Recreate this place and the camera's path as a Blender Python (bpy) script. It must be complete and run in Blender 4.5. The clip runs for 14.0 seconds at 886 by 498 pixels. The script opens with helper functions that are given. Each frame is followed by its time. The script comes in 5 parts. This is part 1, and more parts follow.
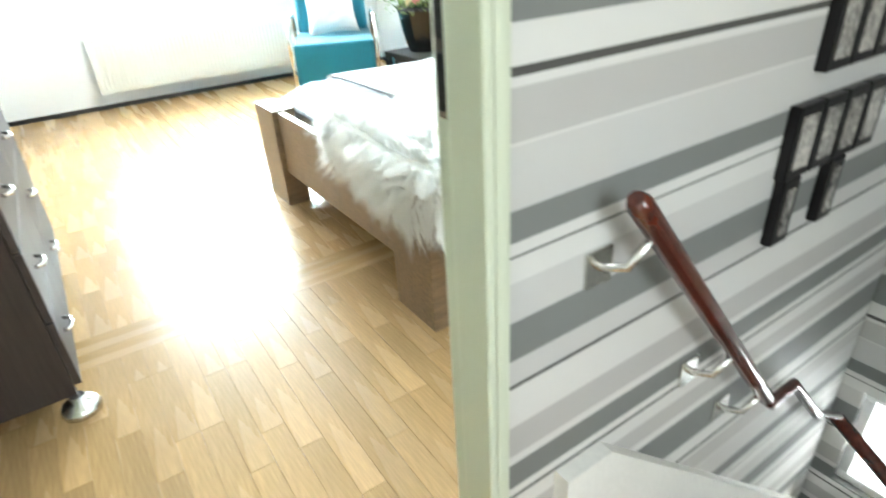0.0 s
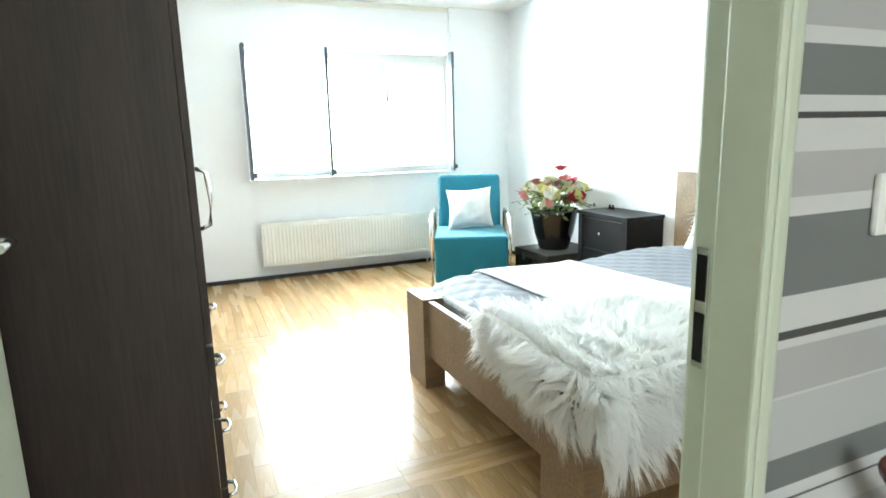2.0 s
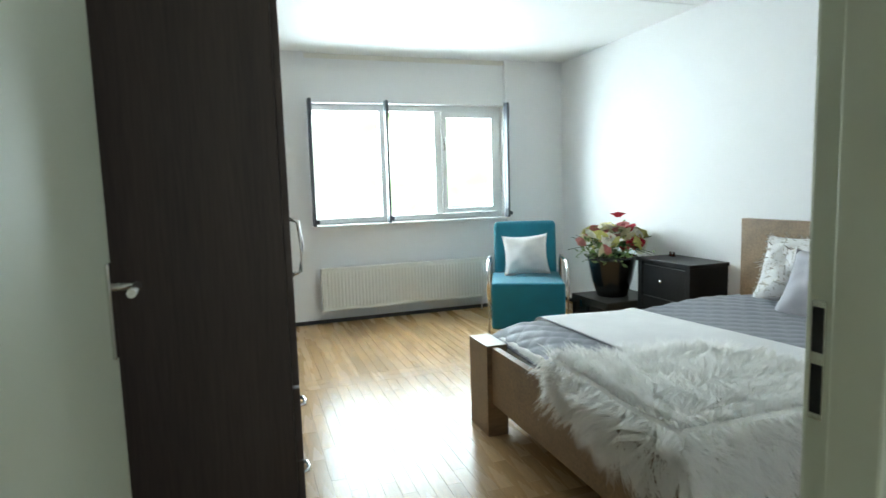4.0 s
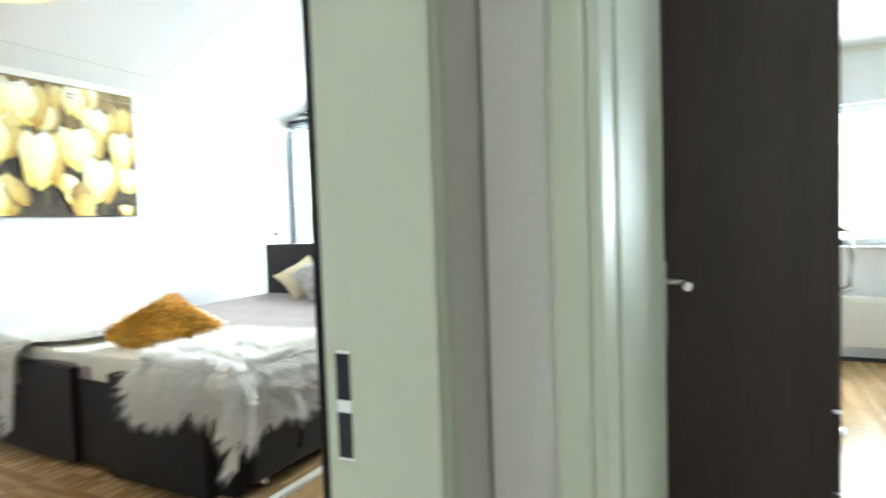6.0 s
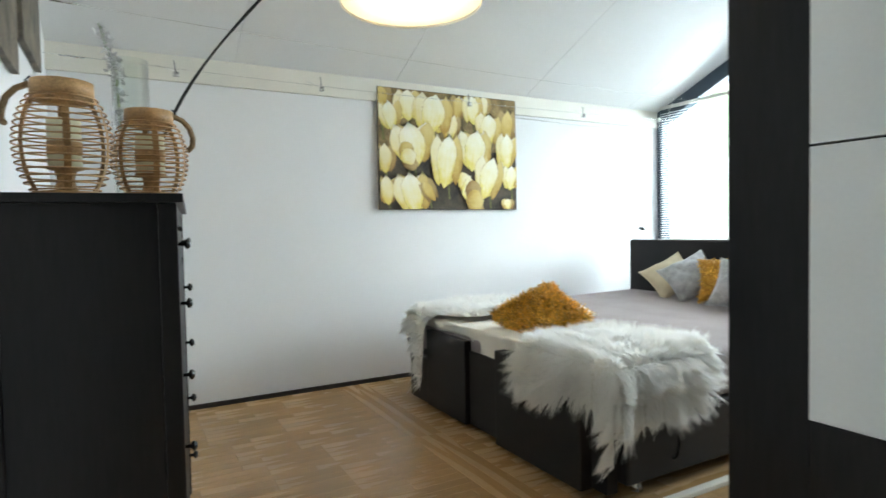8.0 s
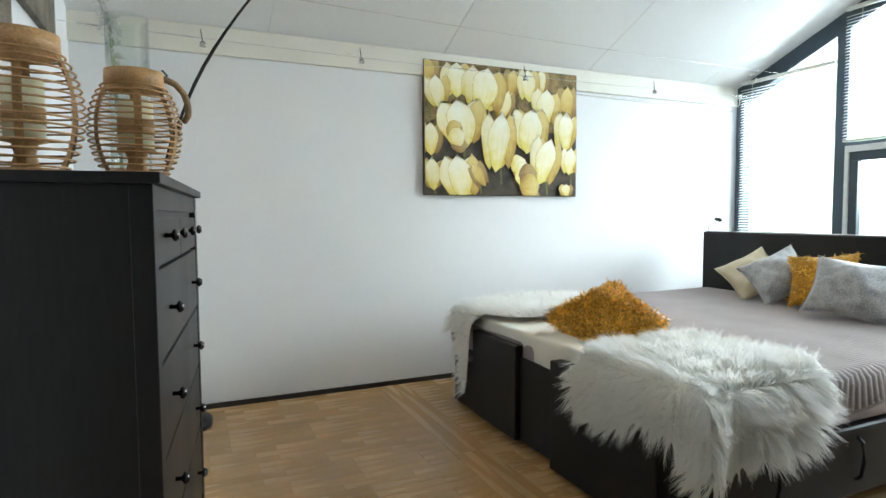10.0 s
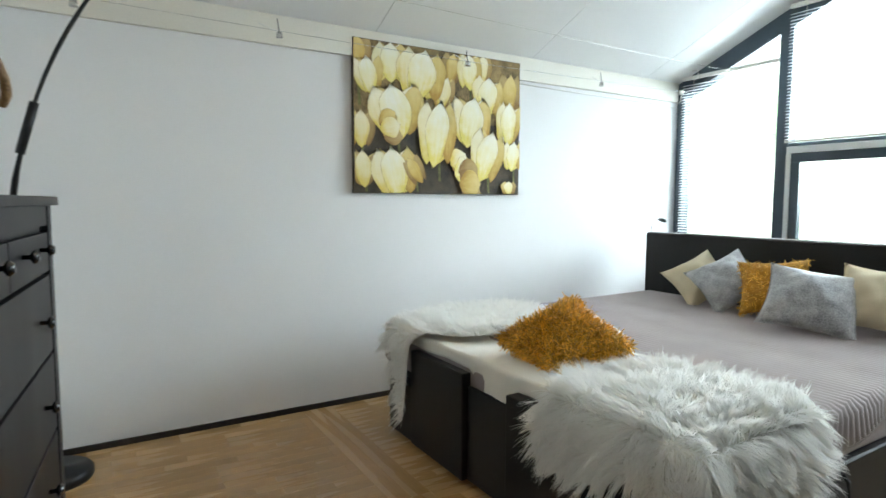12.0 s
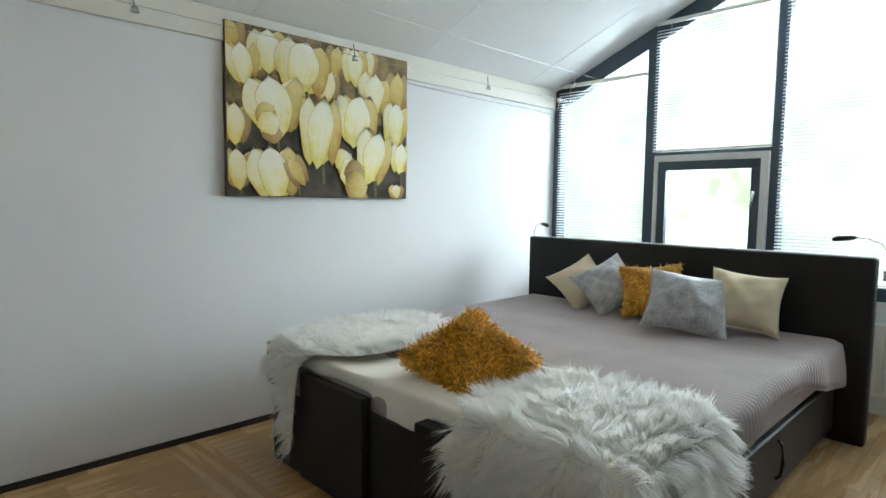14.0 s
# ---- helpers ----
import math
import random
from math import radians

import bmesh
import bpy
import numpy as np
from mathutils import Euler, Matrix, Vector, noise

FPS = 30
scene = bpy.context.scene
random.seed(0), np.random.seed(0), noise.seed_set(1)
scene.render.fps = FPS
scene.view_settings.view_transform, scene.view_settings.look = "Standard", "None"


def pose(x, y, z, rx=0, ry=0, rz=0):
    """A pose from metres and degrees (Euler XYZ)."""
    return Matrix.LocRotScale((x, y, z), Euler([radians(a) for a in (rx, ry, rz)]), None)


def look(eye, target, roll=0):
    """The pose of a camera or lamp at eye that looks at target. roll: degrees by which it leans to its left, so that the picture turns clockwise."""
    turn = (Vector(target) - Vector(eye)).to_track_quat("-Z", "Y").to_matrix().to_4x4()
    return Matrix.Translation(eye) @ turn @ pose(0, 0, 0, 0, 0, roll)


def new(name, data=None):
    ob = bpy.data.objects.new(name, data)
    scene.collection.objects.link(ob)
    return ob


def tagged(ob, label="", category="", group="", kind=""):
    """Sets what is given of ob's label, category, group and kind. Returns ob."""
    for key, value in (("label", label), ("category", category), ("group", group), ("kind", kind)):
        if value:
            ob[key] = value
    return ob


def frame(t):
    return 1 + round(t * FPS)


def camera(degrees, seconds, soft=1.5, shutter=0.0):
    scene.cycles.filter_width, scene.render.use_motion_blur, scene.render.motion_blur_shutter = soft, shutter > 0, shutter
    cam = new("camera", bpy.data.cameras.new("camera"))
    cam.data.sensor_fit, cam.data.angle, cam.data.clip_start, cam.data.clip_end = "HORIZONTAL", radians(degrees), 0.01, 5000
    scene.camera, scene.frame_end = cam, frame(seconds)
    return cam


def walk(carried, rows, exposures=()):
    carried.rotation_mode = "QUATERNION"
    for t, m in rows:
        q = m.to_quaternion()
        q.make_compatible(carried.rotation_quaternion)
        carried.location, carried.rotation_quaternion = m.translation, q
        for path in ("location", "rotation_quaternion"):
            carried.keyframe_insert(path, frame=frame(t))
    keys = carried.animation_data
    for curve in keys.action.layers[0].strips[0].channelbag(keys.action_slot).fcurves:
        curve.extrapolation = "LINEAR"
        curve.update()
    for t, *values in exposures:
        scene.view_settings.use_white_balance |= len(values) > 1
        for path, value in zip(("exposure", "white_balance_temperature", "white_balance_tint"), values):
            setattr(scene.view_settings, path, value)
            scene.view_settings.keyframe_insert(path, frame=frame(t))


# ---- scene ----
cam = camera(75.3, 14.0, shutter=0.5)
PATH = [
    (0, (0.092, -0.087, 1.14), (1.037, 1.384, 0.169), -3.5),
    (0.5, (-0.016, -0.088, 1.177), (0.87, 1.522, 0.388), -1.9),
    (1, (-0.064, -0.073, 1.208), (0.772, 1.629, 0.574), -1.6),
    (1.5, (-0.09, -0.065, 1.227), (0.712, 1.701, 0.739), -1.4),
    (2, (-0.102, -0.058, 1.239), (0.67, 1.748, 0.863), -1.5),
    (4.5, (-0.253, -0.071, 1.256), (0.25, 1.857, 1.081), -1.4),
    (5, (-0.308, -0.069, 1.239), (-0.195, 1.924, 1.108), -1.5),
    (5.5, (-0.338, -0.133, 1.229), (-0.769, 1.816, 1.117), -1.3),
    (6, (-0.326, -0.196, 1.23), (-1.241, 1.581, 1.137), -2.0),
    (6.5, (-0.359, -0.241, 1.233), (-1.618, 1.311, 1.148), -2.0),
    (7, (-0.404, -0.255, 1.224), (-1.901, 1.068, 1.149), -1.6),
    (7.5, (-0.46, -0.233, 1.213), (-2.112, 0.891, 1.143), -1.5),
    (8, (-0.514, -0.206, 1.208), (-2.264, 0.76, 1.138), -1.1),
    (8.5, (-0.593, -0.176, 1.206), (-2.404, 0.672, 1.135), -1.0),
    (11, (-1.062, 0.106, 1.272), (-2.884, 0.92, 1.142), -0.1),
    (11.5, (-1.164, 0.129, 1.305), (-2.935, 1.046, 1.151), 0.1),
    (12, (-1.305, 0.138, 1.313), (-3.007, 1.174, 1.15), 0.2),
    (12.5, (-1.443, 0.146, 1.335), (-3.052, 1.322, 1.172), 0.3),
    (13, (-1.513, 0.148, 1.351), (-3.038, 1.432, 1.186), 0.5),
    (13.5, (-1.541, 0.157, 1.355), (-3.008, 1.506, 1.19), 0.6),
    (14, (-1.562, 0.16, 1.353), (-2.985, 1.555, 1.188), 0.7),
]
cam_rows = [(t, look(eye, target, roll)) for t, eye, target, roll in PATH]
walk(cam, cam_rows, exposures=[
    (0.0, 1.7), (1.0, 1.4), (1.5, 1.25), (2.2, 1.0), (4.3, -0.3), (5.0, -0.4), (5.6, 0.4), (6.5, 0.65), (7.2, 0.3), (8.3, -0.2), (11.0, -0.17), (14.0, -0.76)])

# ---- world and daylight ----
world = bpy.data.worlds.new("sky")
scene.world = world
world.use_nodes = True
wn = world.node_tree.nodes
sky = wn.new("ShaderNodeTexSky")
sky.sky_type = 'NISHITA'
sky.sun_disc = False
sky.sun_elevation = radians(42)
sky.sun_rotation = radians(200)
world.node_tree.links.new(sky.outputs[0], wn["Background"].inputs[0])
wn["Background"].inputs[1].default_value = 0.13

sun = new("sun", bpy.data.lights.new("sun", 'SUN'))
sun.data.energy = 1.2
sun.data.angle = radians(12)
sun.data.color = (1.0, 0.95, 0.88)
sun.matrix_world = look((0, -6, 8), (0, 0, 0))


def area(name, eye, target, w, h, watts, color=(1, 1, 1)):
    ob = new(name, bpy.data.lights.new(name, 'AREA'))
    ob.data.shape = 'RECTANGLE'
    ob.data.size, ob.data.size_y, ob.data.energy, ob.data.color = w, h, watts, color
    ob.matrix_world = look(eye, target)
    return ob


area("sky_light_bedroom_window", (1.43, 6.0, 1.55), (1.43, 4.2, 1.35), 2.5, 1.5, 420, (0.75, 0.91, 0.99))
area("sky_light_gable_window", (-2.8, 6.0, 2.15), (-2.8, 3.2, 1.95), 3.9, 1.7, 690, (0.77, 0.90, 1.0))
area("sky_light_landing_window", (0.25, -1.75, 1.75), (0.25, -0.2, 1.1), 0.95, 1.25, 12.5, (0.86, 0.97, 0.98))
area("sky_light_stair_window", (2.3, 0.07, -0.1), (1.2, 0.07, -0.5), 0.7, 0.7, 20, (0.95, 0.98, 1.0))


# ---- materials ----
def tex_nodes(m):
    n, l = m.node_tree.nodes, m.node_tree.links
    return n, l, n["Principled BSDF"]


def mat(name, color, rough=0.6, metal=0.0, spread=0.06, scale=6.0, fine=90.0, bump=0.05, coat=0.0, stretch=(1, 1, 1), sheen=0.0, bump_dist=0.01):
    """A surface with slow stains and fine grain, in metres."""
    m = bpy.data.materials.new(name)
    m.use_nodes = True
    n, l, b = tex_nodes(m)
    tc = n.new("ShaderNodeTexCoord")
    mp = n.new("ShaderNodeMapping")
    mp.inputs["Scale"].default_value = stretch
    l.new(tc.outputs["Object"], mp.inputs[0])
    slow, grain = n.new("ShaderNodeTexNoise"), n.new("ShaderNodeTexNoise")
    slow.inputs["Scale"].default_value, grain.inputs["Scale"].default_value = scale, fine
    slow.inputs["Detail"].default_value, grain.inputs["Detail"].default_value = 4, 3
    l.new(mp.outputs[0], slow.inputs[0]), l.new(mp.outputs[0], grain.inputs[0])
    add = n.new("ShaderNodeMath")
    add.operation = 'ADD'
    l.new(slow.outputs[0], add.inputs[0]), l.new(grain.outputs[0], add.inputs[1])
    half = n.new("ShaderNodeMath")
    half.operation = 'MULTIPLY'
    half.inputs[1].default_value = 0.5
    l.new(add.outputs[0], half.inputs[0])
    ramp = n.new("ShaderNodeValToRGB")
    ramp.color_ramp.elements[0].position, ramp.color_ramp.elements[1].position = 0.32, 0.68
    ramp.color_ramp.elements[0].color = (*[max(0, c * (1 - spread * 2)) for c in color], 1)
    ramp.color_ramp.elements[1].color = (*[min(1, c * (1 + spread)) for c in color], 1)
    l.new(half.outputs[0], ramp.inputs[0]), l.new(ramp.outputs[0], b.inputs["Base Color"])
    rr = n.new("ShaderNodeMapRange")
    rr.inputs[3].default_value, rr.inputs[4].default_value = max(0.02, rough - 0.08), min(1, rough + 0.08)
    l.new(slow.outputs[0], rr.inputs[0]), l.new(rr.outputs[0], b.inputs["Roughness"])
    b.inputs["Metallic"].default_value = metal
    b.inputs["Coat Weight"].default_value = coat
    b.inputs["Sheen Weight"].default_value = sheen
    if bump:
        bp = n.new("ShaderNodeBump")
        bp.inputs["Strength"].default_value, bp.inputs["Distance"].default_value = bump, bump_dist
        l.new(grain.outputs[0], bp.inputs["Height"]), l.new(bp.outputs[0], b.inputs["Normal"])
    return m


def vary(m, amount=0.25):
    """Lets each piece differ a little from the next in brightness."""
    n, l, b = tex_nodes(m)
    src = b.inputs["Base Color"].links[0].from_socket
    info, hsv, rng = n.new("ShaderNodeObjectInfo"), n.new("ShaderNodeHueSaturation"), n.new("ShaderNodeMapRange")
    rng.inputs[3].default_value, rng.inputs[4].default_value = 1 - amount, 1 + amount
    l.new(info.outputs["Random"], rng.inputs[0]), l.new(rng.outputs[0], hsv.inputs["Value"])
    l.new(src, hsv.inputs["Color"]), l.new(hsv.outputs[0], b.inputs["Base Color"])
    return m


def island(m, amount=0.25):
    """The same for loose pieces joined in one mesh."""
    n, l, b = tex_nodes(m)
    src = b.inputs["Base Color"].links[0].from_socket
    info, hsv, rng = n.new("ShaderNodeNewGeometry"), n.new("ShaderNodeHueSaturation"), n.new("ShaderNodeMapRange")
    rng.inputs[3].default_value, rng.inputs[4].default_value = 1 - amount, 1 + amount
    l.new(info.outputs["Random Per Island"], rng.inputs[0]), l.new(rng.outputs[0], hsv.inputs["Value"])
    l.new(src, hsv.inputs["Color"]), l.new(hsv.outputs[0], b.inputs["Base Color"])
    return m


def see_through(m, color, share):
    """Lets part of the light pass through, as thin fibre or cloth does."""
    n, l, b = tex_nodes(m)
    tr, mix = n.new("ShaderNodeBsdfTranslucent"), n.new("ShaderNodeMixShader")
    tr.inputs[0].default_value = (*color, 1)
    mix.inputs[0].default_value = share
    l.new(b.outputs[0], mix.inputs[1]), l.new(tr.outputs[0], mix.inputs[2])
    l.new(mix.outputs[0], n["Material Output"].inputs[0])
    return m


WALL = mat("white_wall_paint", (0.80, 0.80, 0.795), 0.75, spread=0.02, scale=1.5, fine=160, bump=0.08, bump_dist=0.003)
CEIL = mat("white_ceiling_panel", (0.82, 0.82, 0.80), 0.6, spread=0.02, scale=1.2, fine=120, bump=0.05, bump_dist=0.002)
CREAM = mat("cream_beam_paint", (0.78, 0.75, 0.66), 0.55, spread=0.03, scale=3, bump=0.05, bump_dist=0.002)
FRAME = mat("pale_green_grey_gloss_paint", (0.53, 0.565, 0.44), 0.46, spread=0.006, scale=1.2, fine=60, bump=0.03, bump_dist=0.002)
BLACKB = mat("black_brown_wood", (0.008, 0.007, 0.0075), 0.42, spread=0.3, scale=4, fine=70, bump=0.08, stretch=(1, 1, 0.15), bump_dist=0.002)
WARD = mat("dark_wenge_veneer", (0.050, 0.036, 0.030), 0.55, spread=0.18, scale=5, fine=60, bump=0.06, stretch=(2, 2, 0.12), bump_dist=0.002)
LEATHER = mat("black_brown_imitation_leather", (0.014, 0.012, 0.012), 0.5, spread=0.2, scale=5, fine=240, bump=0.2, bump_dist=0.002)
OAK = mat("brown_oak_veneer", (0.26, 0.17, 0.095), 0.45, spread=0.22, scale=5, fine=55, bump=0.06, stretch=(0.25, 1.5, 1.5), bump_dist=0.002)
PLANK = vary(mat("light_oak_laminate", (0.43, 0.268, 0.122), 0.27, spread=0.14, scale=5, fine=70, bump=0.02, stretch=(2.2, 0.18, 1), bump_dist=0.001), 0.12)
PLANKX = vary(mat("light_oak_laminate_border", (0.43, 0.268, 0.122), 0.27, spread=0.14, scale=5, fine=70, bump=0.02, stretch=(0.18, 2.2, 1), bump_dist=0.001), 0.12)
PLANKS = island(mat("light_oak_laminate_far", (0.43, 0.268, 0.122), 0.27, spread=0.14, scale=5, fine=70, bump=0.02, stretch=(2.2, 0.18, 1), bump_dist=0.001), 0.12)
BASEB = mat("dark_skirting", (0.02, 0.018, 0.017), 0.5, spread=0.3, bump=0.05)
WINW = mat("white_window_paint", (0.8, 0.8, 0.78), 0.35, spread=0.02, bump=0.02)
WINB = mat("blue_grey_window_paint", (0.045, 0.068, 0.090), 0.4, spread=0.12, scale=3, bump=0.04, bump_dist=0.002)
SHUT = mat("dark_grey_shutter_paint", (0.06, 0.07, 0.085), 0.5, spread=0.1, bump=0.03)
CHROME = mat("brushed_steel", (0.72, 0.71, 0.68), 0.25, 1.0, spread=0.05, bump=0.02)
DARKM = mat("dark_steel", (0.03, 0.03, 0.032), 0.4, 0.8, spread=0.1, bump=0.03)
TEAL = mat("teal_felt_upholstery", (0.005, 0.165, 0.235), 0.9, spread=0.08, scale=8, fine=350, bump=0.25, sheen=0.2, bump_dist=0.003)
WHITEF = mat("white_cotton", (0.76, 0.75, 0.74), 0.9, spread=0.05, scale=7, fine=300, bump=0.25, sheen=0.1, bump_dist=0.004)
CREAMF = mat("cream_fleece", (0.78, 0.74, 0.65), 0.95, spread=0.04, scale=6, fine=220, bump=0.25, sheen=0.3, bump_dist=0.003)
MAUVE = mat("mauve_grey_quilted_cotton", (0.33, 0.275, 0.265), 0.9, spread=0.08, scale=5, fine=260, bump=0.2, sheen=0.15, bump_dist=0.003)
GREYQ = mat("grey_blue_quilted_satin", (0.15, 0.155, 0.185), 0.6, spread=0.1, scale=6, fine=200, bump=0.15, sheen=0.2, bump_dist=0.003)
GREYC = mat("silver_grey_crushed_velvet", (0.43, 0.425, 0.43), 0.5, spread=0.28, scale=17, fine=120, bump=0.4, sheen=0.3, bump_dist=0.006)
BEIGE = mat("beige_linen", (0.68, 0.58, 0.40), 0.9, spread=0.06, scale=8, fine=300, bump=0.3, bump_dist=0.003)
FUR = island(see_through(mat("white_sheepskin_wool", (0.94, 0.93, 0.90), 0.75, spread=0.03, scale=5, bump=0.0, sheen=0.3), (0.96, 0.95, 0.92), 0.5), 0.06)
FURBASE = mat("cream_sheepskin_hide", (0.86, 0.84, 0.78), 0.95, spread=0.1, scale=14, fine=120, bump=0.3)
SHAG = island(mat("mustard_ribbon_shag", (0.86, 0.47, 0.055), 0.40, spread=0.2, scale=14, bump=0.0), 0.4)
SHAGBASE = mat("mustard_cloth", (0.50, 0.23, 0.02), 0.9, spread=0.2, scale=20)
SHAG2 = island(mat("beige_grey_ribbon_shag", (0.55, 0.50, 0.43), 0.6, spread=0.2, scale=14, bump=0.0), 0.4)
RATTAN = mat("natural_rattan", (0.50, 0.29, 0.12), 0.5, spread=0.2, scale=20, fine=160, bump=0.15)
ROPE = mat("jute_rope", (0.33, 0.22, 0.12), 0.9, spread=0.25, scale=60, fine=300, bump=0.6)
WAX = mat("cream_wax", (0.78, 0.74, 0.52), 0.5, spread=0.04)
POT = mat("black_glazed_ceramic", (0.012, 0.011, 0.012), 0.15, spread=0.2, coat=0.4, bump=0.02)
PLASTIC = mat("white_plastic", (0.80, 0.79, 0.74), 0.35, spread=0.02, bump=0.0)
RADW = mat("white_radiator_enamel", (0.78, 0.77, 0.72), 0.35, spread=0.02, bump=0.02)
GREENM = mat("flower_foliage", (0.05, 0.10, 0.03), 0.6, spread=0.3, scale=30)
PLASTERD = mat("landing_beige_wall", (0.62, 0.60, 0.54), 0.8, spread=0.03, scale=2, fine=150, bump=0.1, bump_dist=0.003)
MAHOG = mat("red_brown_varnished_wood", (0.085, 0.017, 0.009), 0.22, spread=0.3, scale=8, fine=60, bump=0.03, coat=0.5, stretch=(1, 1, 1))
STAIRW = mat("white_stair_paint", (0.74, 0.73, 0.69), 0.4, spread=0.04, bump=0.03)
CARPET = mat("grey_stair_carpet", (0.12, 0.11, 0.10), 0.95, spread=0.3, scale=30, fine=300, bump=0.5)
PANELW = mat("white_gloss_panel", (0.80, 0.82, 0.82), 0.22, spread=0.015, scale=2, bump=0.0)
SILVERB = mat("wire_black_rubber", (0.02, 0.02, 0.02), 0.6, spread=0.1)


def glass(name, tint=(1, 1, 1), rough=0.0):
    m = bpy.data.materials.new(name)
    m.use_nodes = True
    n, l = m.node_tree.nodes, m.node_tree.links
    clear, gloss, mix, lw, fr = n.new("ShaderNodeBsdfTransparent"), n.new("ShaderNodeBsdfGlossy"), n.new("ShaderNodeMixShader"), n.new("ShaderNodeLayerWeight"), n.new("ShaderNodeMapRange")
    clear.inputs[0].default_value = (*tint, 1)
    gloss.inputs["Roughness"].default_value = rough
    fr.inputs[1].default_value, fr.inputs[2].default_value, fr.inputs[3].default_value, fr.inputs[4].default_value = 0.45, 1.0, 0.04, 0.55
    l.new(lw.outputs["Facing"], fr.inputs[0])
    l.new(fr.outputs[0], mix.inputs[0]), l.new(clear.outputs[0], mix.inputs[1]), l.new(gloss.outputs[0], mix.inputs[2])
    l.new(mix.outputs[0], n["Material Output"].inputs[0])
    return m


GLASS = glass("clear_glass", (0.97, 0.99, 0.98))


def plain_glow(name, color, strength):
    m = bpy.data.materials.new(name)
    m.use_nodes = True
    b = m.node_tree.nodes["Principled BSDF"]
    b.inputs["Base Color"].default_value = (*color, 1)
    b.inputs["Emission Color"].default_value = (*color, 1)
    b.inputs["Emission Strength"].default_value = strength
    return m


SLAT = see_through(mat("white_blind_slat", (0.82, 0.83, 0.84), 0.5, spread=0.02, bump=0.0), (0.85, 0.87, 0.88), 0.45)
SHADE = see_through(mat("cream_lamp_fabric", (0.80, 0.76, 0.66), 0.8, spread=0.03, bump=0.1), (0.92, 0.88, 0.76), 0.6)


def stripes_mat():
    """Printed wallpaper: horizontal bands by height, repeated downwards and upwards."""
    m = mat("striped_wallpaper", (0.6, 0.6, 0.6), 0.6, spread=0.03, scale=3, fine=200, bump=0.06, bump_dist=0.002)
    n, l, b = tex_nodes(m)
    tc, sep = n.new("ShaderNodeTexCoord"), n.new("ShaderNodeSeparateXYZ")
    l.new(tc.outputs["Object"], sep.inputs[0])
    wrap = n.new("ShaderNodeMath")
    wrap.operation = 'WRAP'
    wrap.inputs[1].default_value, wrap.inputs[2].default_value = 1.40, 0.53
    l.new(sep.outputs[2], wrap.inputs[0])
    rng = n.new("ShaderNodeMapRange")
    rng.inputs[1].default_value, rng.inputs[2].default_value = 0.53, 1.40
    l.new(wrap.outputs[0], rng.inputs[0])
    ramp = n.new("ShaderNodeValToRGB")
    ramp.color_ramp.interpolation = 'CONSTANT'
    W, L, M, D, K = (0.64, 0.63, 0.60), (0.53, 0.52, 0.50), (0.45, 0.435, 0.415), (0.19, 0.195, 0.185), (0.075, 0.072, 0.065)
    bands = [(0.530, W), (0.600, K), (0.606, L), (0.648, D), (0.710, L), (0.765, W), (0.799, K), (0.805, W), (0.820, D), (0.862, L), (0.935, W), (0.940, M), (0.996, W), (1.006, K), (1.019, W),
             (1.060, D), (1.147, W), (1.167, M), (1.216, W), (1.250, K), (1.256, W), (1.272, D), (1.323, W), (1.339, M)]
    els = ramp.color_ramp.elements
    while len(els) < len(bands):
        els.new(0.5)
    for e, (z, c) in zip(els, bands):
        e.position, e.color = (z - 0.53) / 0.87, (*c, 1)
    l.new(rng.outputs[0], ramp.inputs[0])
    old = b.inputs["Base Color"].links[0].from_socket
    mul = n.new("ShaderNodeMix")
    mul.data_type, mul.blend_type = 'RGBA', 'MULTIPLY'
    mul.inputs[0].default_value = 0.25
    l.new(ramp.outputs[0], mul.inputs[6]), l.new(old, mul.inputs[7]), l.new(mul.outputs[2], b.inputs["Base Color"])
    return m


STRIPE = stripes_mat()
for dark in (BLACKB, LEATHER, WARD, PLANK, PLANKX, PLANKS):
    dark.node_tree.nodes["Principled BSDF"].inputs["Specular IOR Level"].default_value = 0.28


# ---- mesh helpers ----
def bx(bm, x0, x1, y0, y1, z0, z1, bevel=0.0, seg=2):
    r = bmesh.ops.create_cube(bm, size=1)
    bmesh.ops.scale(bm, vec=(x1 - x0, y1 - y0, z1 - z0), verts=r["verts"])
    bmesh.ops.translate(bm, vec=((x0 + x1) / 2, (y0 + y1) / 2, (z0 + z1) / 2), verts=r["verts"])
    if bevel:
        edges = list({e for v in r["verts"] for e in v.link_edges})
        bmesh.ops.bevel(bm, geom=edges, offset=bevel, segments=seg, affect='EDGES', profile=0.6)
    return bm


def box(x0, x1, y0, y1, z0, z1, bevel=0.0, seg=2):
    return bx(bmesh.new(), x0, x1, y0, y1, z0, z1, bevel, seg)


def turned(bm, m):
    bmesh.ops.transform(bm, matrix=m, verts=bm.verts)
    return bm


def poly(bm, pts, depth):
    """A flat outline with thickness along its third axis vector depth."""
    vs = [bm.verts.new(p) for p in pts]
    f = bm.faces.new(vs)
    r = bmesh.ops.extrude_face_region(bm, geom=[f])
    bmesh.ops.translate(bm, vec=depth, verts=[g for g in r["geom"] if isinstance(g, bmesh.types.BMVert)])
    bmesh.ops.recalc_face_normals(bm, faces=bm.faces)
    return bm


